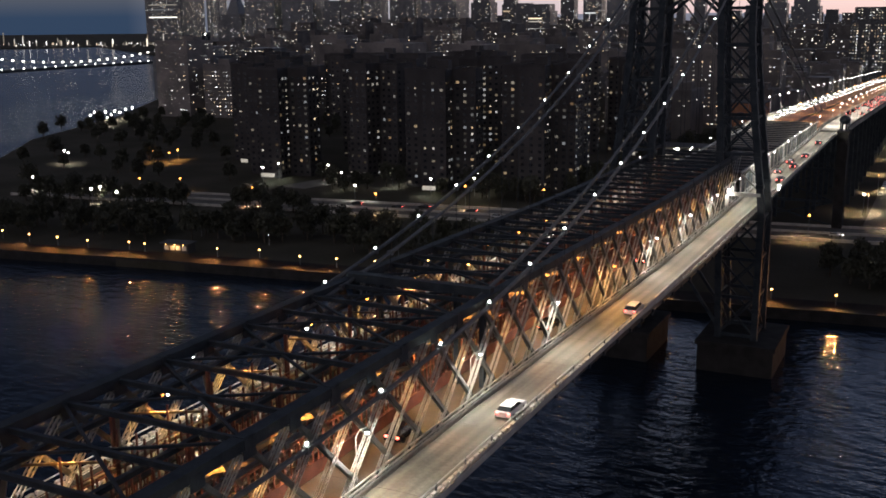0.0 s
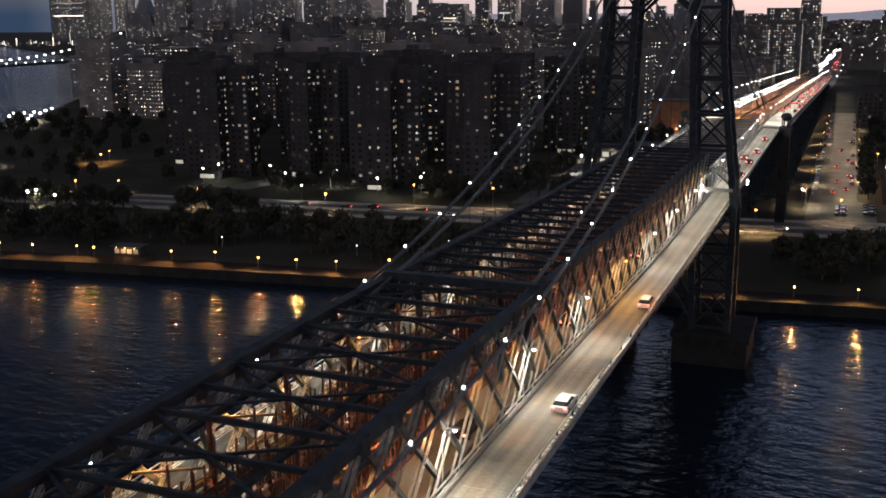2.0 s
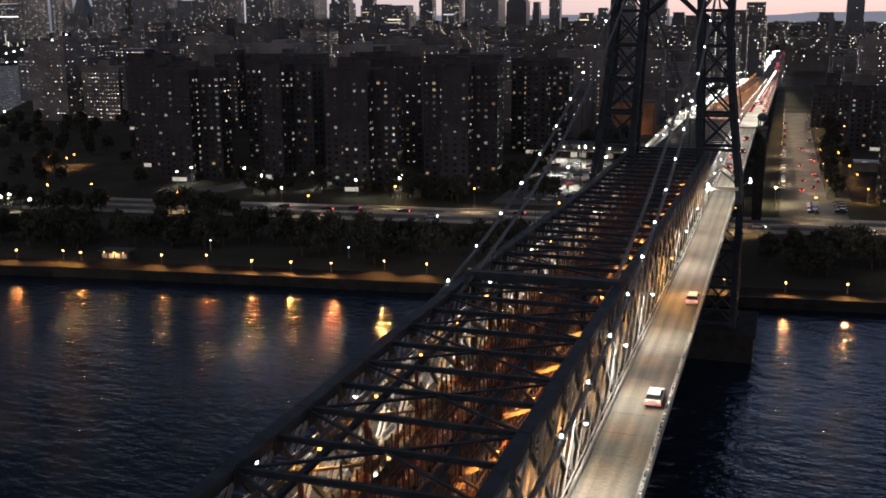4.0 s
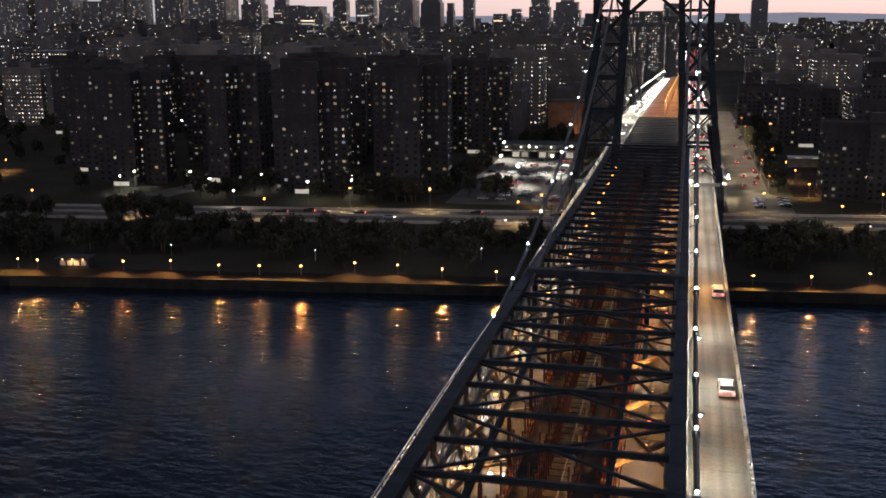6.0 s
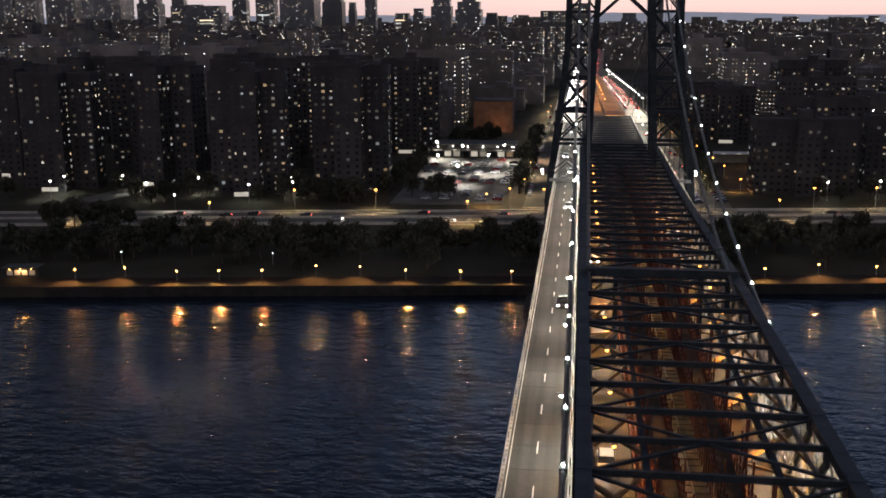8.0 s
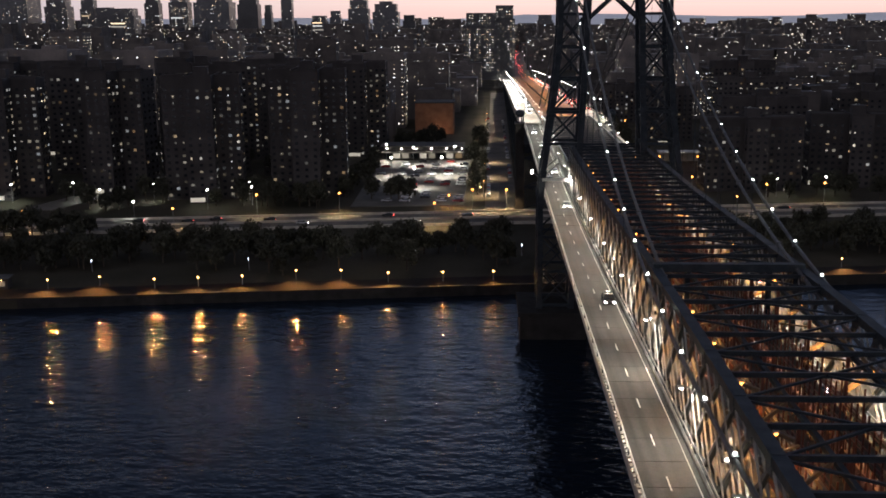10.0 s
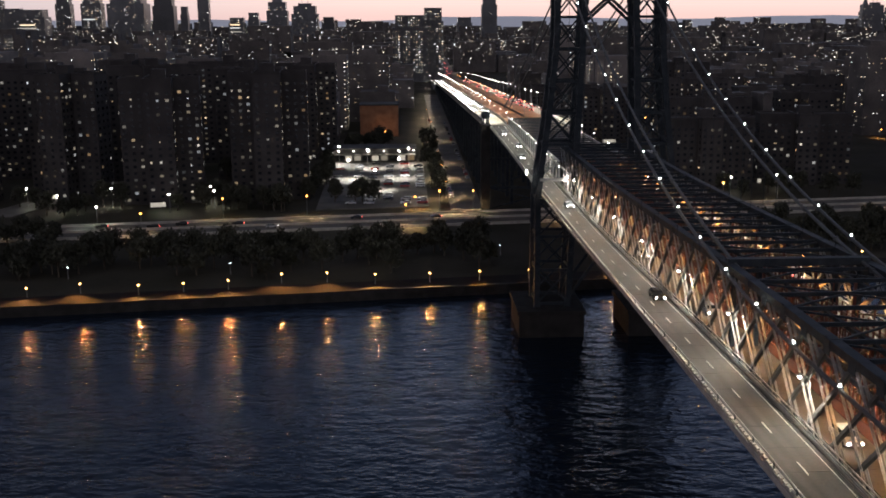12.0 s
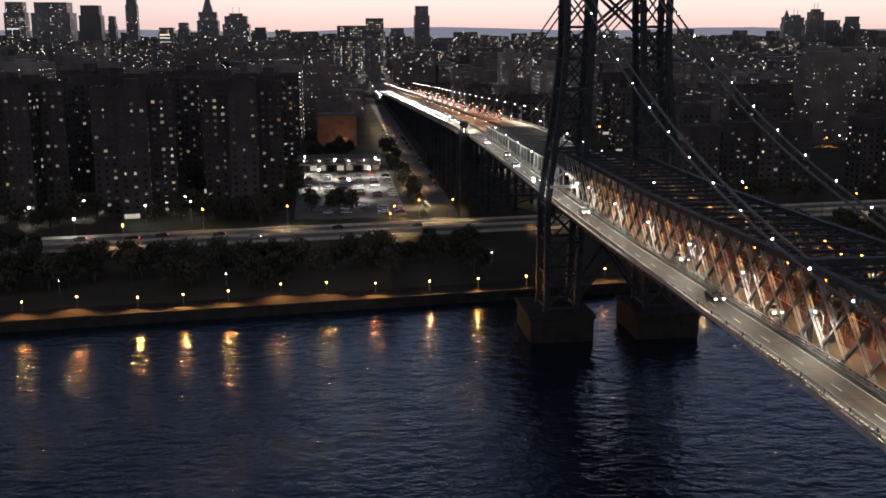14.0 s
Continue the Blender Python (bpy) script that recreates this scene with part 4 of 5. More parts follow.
# ---- vehicles ----
def car(paint, label, van=False):
    t = thing("car", label, "car")
    L, W, H = 4.6, 1.84, 1.62 if van else 1.46
    bm = bmesh.new()
    prof = [(-2.3, 0.35), (-2.3, 0.82), (-2.1, 0.95), (-0.95 if not van else -1.25, 1.0), (1.9, 1.0), (2.25, 0.92), (2.3, 0.55), (2.28, 0.35)]
    lft = [bm.verts.new((-W / 2 + (0.06 if z > 0.9 else 0), -y, z)) for y, z in prof]
    rgt = [bm.verts.new((W / 2 - (0.06 if z > 0.9 else 0), -y, z)) for y, z in prof]
    bm.faces.new(lft[::-1])
    bm.faces.new(rgt)
    for i in range(len(prof)):
        j = (i + 1) % len(prof)
        bm.faces.new((lft[i], lft[j], rgt[j], rgt[i]))
    part("body", bm, CARPAINT[paint], t)
    for nm, a, b, mt in (("glasshouse", 1.0, H - 0.07, DARKPANE), ("roof_panel", H - 0.07, H, CARPAINT[paint])):
        bm = bmesh.new()
        f0, f1, r0, r1 = (-1.15, -0.4, 2.05, 1.55) if not van else (-1.35, -0.75, 2.2, 2.0)
        lo = (f0, r0, W / 2 - 0.08) if nm == "glasshouse" else (f1 - 0.05, r1 + 0.05, W / 2 - 0.23)
        hi = (f1, r1, W / 2 - 0.24) if nm == "glasshouse" else (f1 + 0.08, r1 - 0.08, W / 2 - 0.3)
        v = [bm.verts.new((sx * w, -y, z)) for (y0, y1, w), z in ((lo, a), (hi, b)) for sx, y in ((-1, y0), (1, y0), (1, y1), (-1, y1))]
        for f in ((3, 2, 1, 0), (4, 5, 6, 7), (0, 1, 5, 4), (1, 2, 6, 5), (2, 3, 7, 6), (3, 0, 4, 7)):
            bm.faces.new([v[i] for i in f])
        part(nm, bm, mt, t)
    bm = bmesh.new()
    bmesh.ops.create_cone(bm, cap_ends=True, segments=10, radius1=0.33, radius2=0.33, depth=0.22, matrix=Matrix.Rotation(radians(90), 4, "Y"))
    wheel = mesh("wheel", bm, TYRE)
    for sx in (-1, 1):
        for y in (1.45, -1.4):
            at("wheel", wheel, t, pose(sx * 0.82, y, 0.33))
    return t


def lights_on(t, head, tail):
    """Headlights at the front (+y) and tail lights behind."""
    for on, nm, mt, y, z in ((head, "headlight", HEAD_GLOW, 2.3, 0.68), (tail, "tail_light", TAIL_GLOW, -2.29, 0.8)):
        if on:
            bm = bmesh.new()
            ball(bm, (0, 0, 0), 0.2, 8, 6, 0.7)
            me = mesh(nm, bm, mt)
            for sx in (-1, 1):
                at(nm, me, t, pose(sx * 0.68, y, z))
    return t


CARS = [car("white", "parked white saloon car"), car("silver", "parked silver saloon car"), car("black", "parked black saloon car"), car("red", "parked dark red saloon car"), car("silver", "parked silver van-bodied car", True)]
for i, c in enumerate(CARS):
    c.matrix_basis = pose(-31.5, 330 + 7 * i, 2.9)
    tagged(c, group="parked cars")
rnd = random.Random(5)
# car park rows, kerbs and yard
spots = []
for row, x in enumerate((-86, -76, -68, -60, -52, -45)):
    for i in range(15):
        y = 316 + 8.6 * i + (i % 3)
        if rnd.random() < 0.52 and not (340 < y < 352) and all(abs(x - px) > 2.2 or abs(y - py) > 2.2 for px, py in ((-66, 350), (-80, 385), (-55, 388), (-72, 425), (-50, 430))):
            spots.append((x + rnd.uniform(-0.4, 0.4), y, 2.95, 0, 0, 90 + rnd.uniform(-4, 4)))
for i in range(0, 56):
    for x in (-31.6, -20.6, 28.2, 43.8):
        y = 366 + 6.4 * i
        if rnd.random() < (0.5 if x == 28.2 else 0.3) and y < 690 and not (x == 43.8 and y < 366):
            spots.append((x - 0.003 * (y - 300), y, 2.9, 0, 0, rnd.uniform(-2, 2)))
for i in range(7):
    spots.append((40, 318 + 3.0 * i, 2.9, 0, 0, 90))
    spots.append((50.5, 322 + 3.2 * i, 2.9, 0, 0, 60))
for p in spots:
    copy_thing(rnd.choice(CARS), pose(*p))

oncoming = tagged(lights_on(car("silver", "silver car with bright headlights on the approach lanes"), True, False), group="oncoming cars")
leaving = tagged(lights_on(car("black", "dark car with red tail lights on the approach lanes"), False, True), group="departing cars")
fl, fr = True, True
for i in range(42):
    for lane in range(3):
        s = S1 + 90 + 14.5 * i + rnd.uniform(-4, 4)
        if s > 1030 or rnd.random() < 0.34:
            continue
        sl = math.degrees(math.atan(0.035)) if s > 330 else 0
        m = pose(-17.2 + 2.9 * lane, s, approach_z(s) + 0.02, sl, 0, 180)
        if fl:
            oncoming.matrix_basis, fl = m, False
        else:
            copy_thing(oncoming, m)
        m = pose(11.4 + 2.9 * lane, s + 5, approach_z(s + 5) + 0.02, -sl, 0, 0)
        if fr:
            leaving.matrix_basis, fr = m, False
        elif rnd.random() < 0.7:
            copy_thing(leaving, m)
for u, s in ((14.6, 182), (12.0, 196), (14.4, 207), (12.2, 216), (14.6, 229), (14.4, 262)):
    copy_thing(leaving, AXIS @ pose(u, s, ZR - sag(s) + 0.01))
for x, y in ((36, 372), (41, 381), (37, 402), (42, 424), (36, 452), (41, 478), (37, 520), (42, 565)):
    copy_thing(leaving, pose(x, y, 2.92))
for u, s in ((-14.2, 158), (-12.2, 172), (-14.4, 203), (-12.4, 231), (-14.0, 268)):
    copy_thing(oncoming, AXIS @ pose(u, s, ZR - sag(s) + 0.01, 0, 0, 180))
for s in (352, 368, 388):
    copy_thing(oncoming, pose(-13, s, approach_z(s) + 0.02, 0, 0, 180))
for x, o, back in ((-150, 4, 1), (-140, 7.5, 1), (-118, 4, 1), (-104, -4, 0), (-72, 7.5, 1), (-60, -7.5, 0), (-40, 4, 1), (20, -4, 0), (58, -4, 0), (75, -7.5, 0), (90, 4, 1), (-190, -4, 0), (-170, 7.5, 1)):
    copy_thing(leaving if back else oncoming, pose(x, drive_y(x) + o, 2.86, 0, 0, 96 if back else -84))
# cars on the bridge itself
w1 = lights_on(car("white", "white hatchback driving on the concrete outer roadway", True), False, True)
w1.matrix_basis = AXIS @ pose(14.9, 44.0, ZR - sag(44.0) + 0.01)
w2 = lights_on(car("white", "white saloon with red tail lights on the outer roadway"), False, True)
w2.matrix_basis = AXIS @ pose(14.7, -3.0, ZR - sag(-3.0) + 0.01)
w3 = lights_on(car("black", "dark car with headlights on the asphalt outer roadway"), True, False)
w3.matrix_basis = AXIS @ pose(-12.1, 30.0, ZR - sag(30.0) + 0.01, 0, 0, 180)
w4 = lights_on(car("silver", "silver car with headlights near the tower portal"), True, False)
w4.matrix_basis = AXIS @ pose(-12.4, 118.0, ZR - sag(118.0) + 0.01, 0, 0, 180)
for u, s, back in ((6.8, -52, 0), (7.2, -14, 0), (6.6, 30, 0), (-6.8, -30, 1), (-6.6, 20, 1), (-7.0, 62, 1), (6.8, 78, 0)):
    copy_thing(oncoming if back else leaving, AXIS @ pose(u, s, ZR - sag(s) + 0.12, 0, 0, 180 if back else 0))


# ---- trees ----
def tree(seed, h, spread):
    r = random.Random(seed)
    t = thing("tree", "dark leafy park tree with an uneven crown", "tree", group="park trees")
    bm = bmesh.new()
    tube(bm, [(0, 0, -0.1), (0.05, 0, h * 0.25), (0.15, 0.1, h * 0.5), (0.1, 0.2, h * 0.8)], [0.32, 0.24, 0.16, 0.05])
    tips = []
    for k in range(11):
        a, z = k * 2.4, h * (0.24 + 0.045 * k)
        q = spread * r.uniform(0.4, 0.75) * (1.0 - 0.035 * k)
        e = (math.cos(a) * q, math.sin(a) * q, z + h * r.uniform(0.12, 0.24))
        tube(bm, [(0.1, 0.1, z), (e[0] * 0.5, e[1] * 0.5, z + (e[2] - z) * 0.6), e], [0.11, 0.07, 0.03], 5)
        tips.append(e)
    tips += [(0.1, 0.2, h * 0.86), (0.6, -0.4, h * 0.74), (-0.6, 0.3, h * 0.64), (0.2, 0.1, h * 0.52)]
    part("trunk", bm, BARK, t)
    bm = bmesh.new()
    for e in tips:
        n = r.randint(54, 80)
        size = spread * r.uniform(0.36, 0.52)
        for _ in range(n):
            d = Vector((r.gauss(0, 1), r.gauss(0, 1), r.gauss(0, 0.8))).normalized() * size * r.uniform(0.3, 1.05)
            c = Vector(e) + d
            if c.z < h * 0.2:
                continue
            q = Euler((r.uniform(0, 6), r.uniform(0, 6), r.uniform(0, 6))).to_matrix()
            w = r.uniform(0.3, 0.75)
            vs = [bm.verts.new(c + q @ Vector(p)) for p in ((-w, 0, 0), (0, -w * 0.6, 0.05), (w, 0, 0.1), (0, w * 0.6, 0.03))]
            bm.faces.new(vs)
    part("crown", bm, LEAF, t)
    return t


TREES = [tree(1, 9.5, 3.6), tree(2, 12.0, 4.4), tree(3, 7.5, 3.2), tree(4, 10.5, 4.0)]
rt = random.Random(11)
places = []
while len(places) < 165:
    x = rt.uniform(-270, 190)
    d = rt.choice((rt.uniform(20, 56), rt.uniform(38, 58)))
    y = shore_y(x) + d
    if -24 < x < 24 or (x < -60 and d < 30 and rt.random() < 0.6):
        continue
    if y < drive_y(x) - 15 and all((x - a) ** 2 + (y - b) ** 2 > 22 for a, b, _ in places):
        places.append((x, y, 2.55))
while len(places) < 235:
    x, y = rt.choice(((rt.uniform(-280, -98), rt.uniform(298, 312)), (rt.uniform(-96, -90), rt.uniform(310, 440)), (rt.uniform(-40, -35), rt.uniform(330, 560)),
                      (rt.uniform(-280, -100), rt.uniform(345, 520)), (rt.uniform(54, 58), rt.uniform(450, 640)), (rt.uniform(120, 200), rt.uniform(308, 335)), (rt.uniform(-90, -60), rt.uniform(490, 540))))
    if all((x - a) ** 2 + (y - b) ** 2 > 16 for a, b, _ in places) and not (-232 < x + (y - 297) * -0.29 < -212):
        places.append((x, y, 2.55))
while len(places) < 325:
    x = rt.uniform(-520, -285)
    y = rt.uniform(max(190, 190 + (-300 - x) * 1.05), 560)
    if all((x - a) ** 2 + (y - b) ** 2 > 30 for a, b, _ in places):
        places.append((x, y, 2.55))
for i in range(26):
    x = -310 + 5.2 * i
    if not -234 < x < -212:
        places.append((x, drive_y(x) - 16.5 + rt.uniform(-1.5, 1.5), 2.55))
for i in range(12):
    places.append((49.5 + rt.uniform(-1, 1), 362 + 13 * i, 2.55))
for x, y in ((-74, 318), (-71, 322), (-66, 317), (-83, 322)):
    places.append((x, y, 2.9))
for x, y in ((-137, 322), (-215, 319), (-178, 316), (-196, 300), (-133, 309), (-108, 306), (95, 330), (118, 336)):
    places.append((x + rt.uniform(3, 5), y - rt.uniform(2, 4), 2.55))
    places.append((x - rt.uniform(3, 5), y + rt.uniform(-3, 3), 2.55))
for i, (x, y, z) in enumerate(places):
    m = pose(x, y, z, 0, 0, rt.uniform(0, 360))
    if i < 4:
        TREES[i].matrix_basis = m
    else:
        copy_thing(rt.choice(TREES), m)


# ---- housing blocks ----
bm = bmesh.new()
box(bm, -0.75, 0.75, -0.06, 0.06, -0.62, 0.62)
LIT = mesh("window", bm, PANE)
rb = random.Random(21)


def housing(x, y, turn, h, rects, label, wall=BRICK, lit=0.10, floor_h=2.9, bay=3.1, z0=2.6):
    """A brick slab or cross-shaped block: walls, roof, parapet, water tank house and windows."""
    t = thing("apartment_block", label, "apartment building", pose(x, y, z0, 0, 0, turn), "brick housing blocks")
    rf, dk, dim, sides = bmesh.new(), bmesh.new(), bmesh.new(), []
    for k, (x0, x1, y0, y1) in enumerate(rects):
        bm = bmesh.new()
        box(bm, x0, x1, y0, y1, -0.3, h - 0.05 * k)
        sides.append(part("wall", bm, wall, t))
        bm = bmesh.new()
        top = h - 0.05 * k
        outer = [(x0, y0), (x1, y0), (x1, y1), (x0, y1)]
        inner = [(x0 + 0.3, y0 + 0.3), (x1 - 0.3, y0 + 0.3), (x1 - 0.3, y1 - 0.3), (x0 + 0.3, y1 - 0.3)]
        rings = [[bm.verts.new((*p, z)) for p in ring] for ring, z in ((outer, top - 0.1), (outer, top + 0.9), (inner, top + 0.9), (inner, top - 0.1))]
        for r0, r1 in zip(rings, rings[1:] + rings[:1]):
            for q in range(4):
                bm.faces.new((r0[q], r0[(q + 1) % 4], r1[(q + 1) % 4], r1[q]))
        part("parapet", bm, wall, t)
        box(rf, x0 + 0.35, x1 - 0.35, y0 + 0.35, y1 - 0.35, h - 0.1, h + 0.06 - 0.01 * k)
    x0, x1, y0, y1 = rects[0]
    cx, cy = (x0 + x1) / 2, (y0 + y1) / 2
    bm = bmesh.new()
    box(bm, cx - 3, cx + 3, cy - 2.5, cy + 2.5, h - 0.04, h + 4.2)
    part("roof_house", bm, wall, t)
    part("roof", rf, ROOF, t)

    def inside(px, py, me):
        return any(i != me and a < px < b and c < py < d for i, (a, b, c, d) in enumerate(rects))

    for k, (x0, x1, y0, y1) in enumerate(rects):
        for face, length in (("s", x1 - x0), ("w", y1 - y0), ("e", y1 - y0)):
            n = max(1, int(length / bay))
            for c in range(n):
                o = (c + 0.5) * length / n
                px, py, rz = {"s": (x0 + o, y0 - 0.03, 0), "w": (x0 - 0.03, y0 + o, 90), "e": (x1 + 0.03, y0 + o, 90)}[face]
                if inside(px, py, k):
                    continue
                colour_run = rb.random() < 0.1
                share = lit * rb.choice((0.1, 0.3, 0.7, 1.2, 2.0))
                for f in range(int((h - 2) / floor_h)):
                    z = 2.2 + f * floor_h
                    if rb.random() < (lit * 3.0 if colour_run else share):
                        w = at("window", LIT, sides[k], pose(px, py, z, 0, 0, rz) @ Matrix.Diagonal((rb.choice((0.35, 0.5, 0.65, 0.95)), 1, rb.choice((0.45, 0.6, 0.8)), 1)))
                    else:
                        a, b = (0.7, 0.04) if rz == 0 else (0.04, 0.7)
                        box(dim if rb.random() < (0.75 if colour_run else 0.2) else dk, px - a, px + a, py - b, py + b, z - 0.6, z + 0.6)
    if rb.random() < 0.6:
        bm = bmesh.new()
        x0, x1, y0, y1 = rects[0]
        box(bm, x0 + 0.5, x0 + rb.uniform(4, 9), y0 - 0.08, y0 + 0.05, 0.5, 2.4)
        part("lobby_window", bm, SHOP_GLOW, t, "bright entrance lobby window")
    part("dim_glazing", dim, FAINT, t, "faintly lit window panes", "stuff")
    part("unlit_glazing", dk, DARKPANE, t, "unlit window panes", "stuff")
    return t


CROSS = ((-6, 6, -16, 16), (-17, 17, -6, 6))
SLAB = ((-22, 22, -6.5, 6.5), (-5, 5, -11, 11))
for x, y, turn, h, rects in ((-250, 334, 6, 46, CROSS), (-205, 352, -12, 48, CROSS), (-158, 330, 8, 47, CROSS), (-112, 336, 4, 49, CROSS), (-178, 402, 20, 49, SLAB), (-128, 396, -8, 48, CROSS),
                             (-236, 410, 10, 47, SLAB), (-290, 372, 0, 46, CROSS), (-205, 470, -6, 49, CROSS), (-150, 464, 12, 48, SLAB), (-108, 480, 0, 46, CROSS), (-270, 480, 5, 47, SLAB), (-330, 440, 0, 44, CROSS), (-390, 520, 8, 42, SLAB), (-340, 545, 0, 44, CROSS), (-450, 600, 0, 42, CROSS)):
    housing(x, y, turn, h + 7, rects, "dark red-brick housing block with scattered lit windows")
for x, y, turn, h, rects, lit in ((88, 352, 4, 33, SLAB, 0.06), (140, 366, -5, 33, SLAB, 0.07), (196, 352, 8, 36, CROSS, 0.07), (112, 430, 0, 36, SLAB, 0.07), (170, 440, 3, 38, CROSS, 0.08), (236, 410, 0, 38, SLAB, 0.09),
                                  (80, 545, 0, 33, CROSS, 0.08), (130, 530, 4, 40, SLAB, 0.09), (205, 520, 0, 42, CROSS, 0.1), (280, 480, 0, 40, SLAB, 0.1), (66, 660, 0, 28, SLAB, 0.08), (150, 640, 6, 45, SLAB, 0.12)):
    housing(x, y, turn, h, rects, "dark brick apartment slab with few lit windows", lit=lit)


# ---- shop by the car park, lit brick hall, white canopy ----
def shop():
    t = thing("shop_building", "low flat-roofed shop with a floodlit front", "shop", pose(-68, 462, 2.6))
    bm = bmesh.new()
    box(bm, -24, 22, -8, 10, -0.3, 7.0)
    part("wall", bm, BRICK, t)
    bm = bmesh.new()
    box(bm, -24.6, 22.6, -8.6, 10.6, 7.0, 7.6)
    part("roof", bm, ROOF, t)
    bm = bmesh.new()
    box(bm, -24, 22, -10.5, -8.1, 3.9, 4.4)
    part("canopy", bm, CONCRETE, t)
    for i in range(9):
        bm = bmesh.new()
        box(bm, -22.5 + 5 * i, -18.8 + 5 * i, -8.12, -8.02, 0.6, 3.4)
        part("window", bm, SHOP_GLOW if i % 3 == 1 else PANE if i % 3 else DARKPANE, t)
    for i in range(6):
        bm = bmesh.new()
        ball(bm, (-21 + 8.4 * i, -8.9, 6.2), 0.3)
        part("wall_lamp", bm, WHITE_GLOW, t, "white wall lamp")
        lamp("wall_lamp_light", t, pose(-21 + 8.4 * i, -9.6, 5.8), 70, WARM_WHITE, 0.25)


shop()


def brick_hall():
    t = thing("brick_hall", "plain orange-brick hall with a blank lit wall", "hall", pose(-69, 588, 2.6))
    bm = bmesh.new()
    box(bm, -13, 13, -8, 14, -0.3, 21)
    part("wall", bm, surface("orange_brick", (0.28, 0.13, 0.07), (0.40, 0.2, 0.11), 0.9, 0, 0.3, 30, 0.4), t)
    bm = bmesh.new()
    box(bm, -13.4, 13.4, -8.4, 14.4, 21, 21.7)
    part("roof", bm, ROOF, t)
    bm = bmesh.new()
    ball(bm, (4, -9.2, 3.5), 0.4)
    part("wall_lamp", bm, AMBER_GLOW, t, "orange wall lamp")
    lamp("wall_lamp_light", t, pose(4, -14, 4.5), 260, (1.0, 0.66, 0.42), 0.4)


brick_hall()


def canopy():
    t = thing("station_canopy", "long white canopy on posts lit from below", "canopy", pose(74, 444, 2.6))
    bm = bmesh.new()
    box(bm, -13, 13, -3, 3, 5.0, 5.9)
    part("roof", bm, PAINT, t)
    bm = bmesh.new()
    box(bm, -0.12, 0.12, -0.12, 0.12, 0, 5)
    p = mesh("post", bm, POLE)
    for i in range(6):
        at("post", p, t, pose(-12 + 4.8 * i, -2.6, 0))
    bm = bmesh.new()
    box(bm, -12.5, 12.5, 2.2, 2.9, 0, 5)
    part("wall", bm, KERB, t)
    for i in range(3):
        bm = bmesh.new()
        box(bm, -9 + 8 * i, -7 + 8 * i, -3.1, -3.02, 5.2, 5.6)
        part("light_panel", bm, SHOP_GLOW, t)


canopy()


def kiosk():
    t = thing("park_kiosk", "low flat-roofed park kiosk with an orange-lit front", "kiosk", pose(-180.3, 168.5, 2.7, 0, 0, 8))
    bm = bmesh.new()
    box(bm, -5, 5, -1.5, 3, -0.2, 3.2)
    part("wall", bm, BRICK, t)
    bm = bmesh.new()
    box(bm, -5.6, 5.6, -2.6, 3.4, 3.2, 3.5)
    part("roof", bm, ROOF, t)
    for i in range(4):
        bm = bmesh.new()
        box(bm, -4.4 + 2.3 * i, -2.7 + 2.3 * i, -1.58, -1.5, 0.9, 2.4)
        part("shutter", bm, PAINT, t)
    for i in range(3):
        bm = bmesh.new()
        ball(bm, (-3.4 + 3.4 * i, -2.1, 2.95), 0.16)
        part("soffit_lamp", bm, PROM_GLOW, t, "orange lamp under the eaves")
    lamp("soffit_light", t, pose(0, -2.2, 2.7), 260, SODIUM, 0.3)


kiosk()


# ---- the city behind ----
def windows_on(bm, x0, x1, y0, y1, z0, z1, lit, bay, storey, size, r, sides=True):
    faces = [("s", x1 - x0)] + ([("w", y1 - y0), ("e", y1 - y0)] if sides else [])
    for face, length in faces:
        n = int(length / bay)
        for c in range(n):
            o = (c + 0.5) * length / n
            share = lit * r.choice((0.15, 0.5, 1.0, 1.5, 2.0))
            for f in range(int((z1 - z0 - 2) / storey)):
                if r.random() > share:
                    continue
                z = z0 + 2 + f * storey
                w, h = size * r.uniform(0.6, 1.2), size * r.uniform(0.5, 0.9)
                if face == "s":
                    box(bm, x0 + o - w / 2, x0 + o + w / 2, y0 - 0.15, y0 + 0.1, z, z + h)
                else:
                    x = x0 if face == "w" else x1
                    box(bm, x - 0.15, x + 0.15, y0 + o - w / 2, y0 + o + w / 2, z, z + h)


def city_house(x, y, w, d, h, lit, r, label, wall=WALLS, group="city buildings"):
    t = thing("city_building", label, "building", pose(x, y, 2.6), group)
    bm = bmesh.new()
    box(bm, -w / 2, w / 2, -d / 2, d / 2, -0.3, h)
    box(bm, -w / 2 - 0.2, w / 2 + 0.2, -d / 2 - 0.2, -d / 2 + 0.3, h - 0.5, h + 0.8)
    k = r.uniform(-0.25, 0.25) * w
    box(bm, k - w * 0.16, k + w * 0.16, -d * 0.15, d * 0.2, h, h + r.uniform(2.5, 5.0))
    part("wall", bm, wall, t)
    bm = bmesh.new()
    windows_on(bm, -w / 2, w / 2, -d / 2, d / 2, 0.5, h, lit, 2.7, 3.0, 0.85, r)
    if len(bm.verts):
        part("window_glazing", bm, PANES, t, "scattered lit windows", "stuff")
    else:
        bm.free()


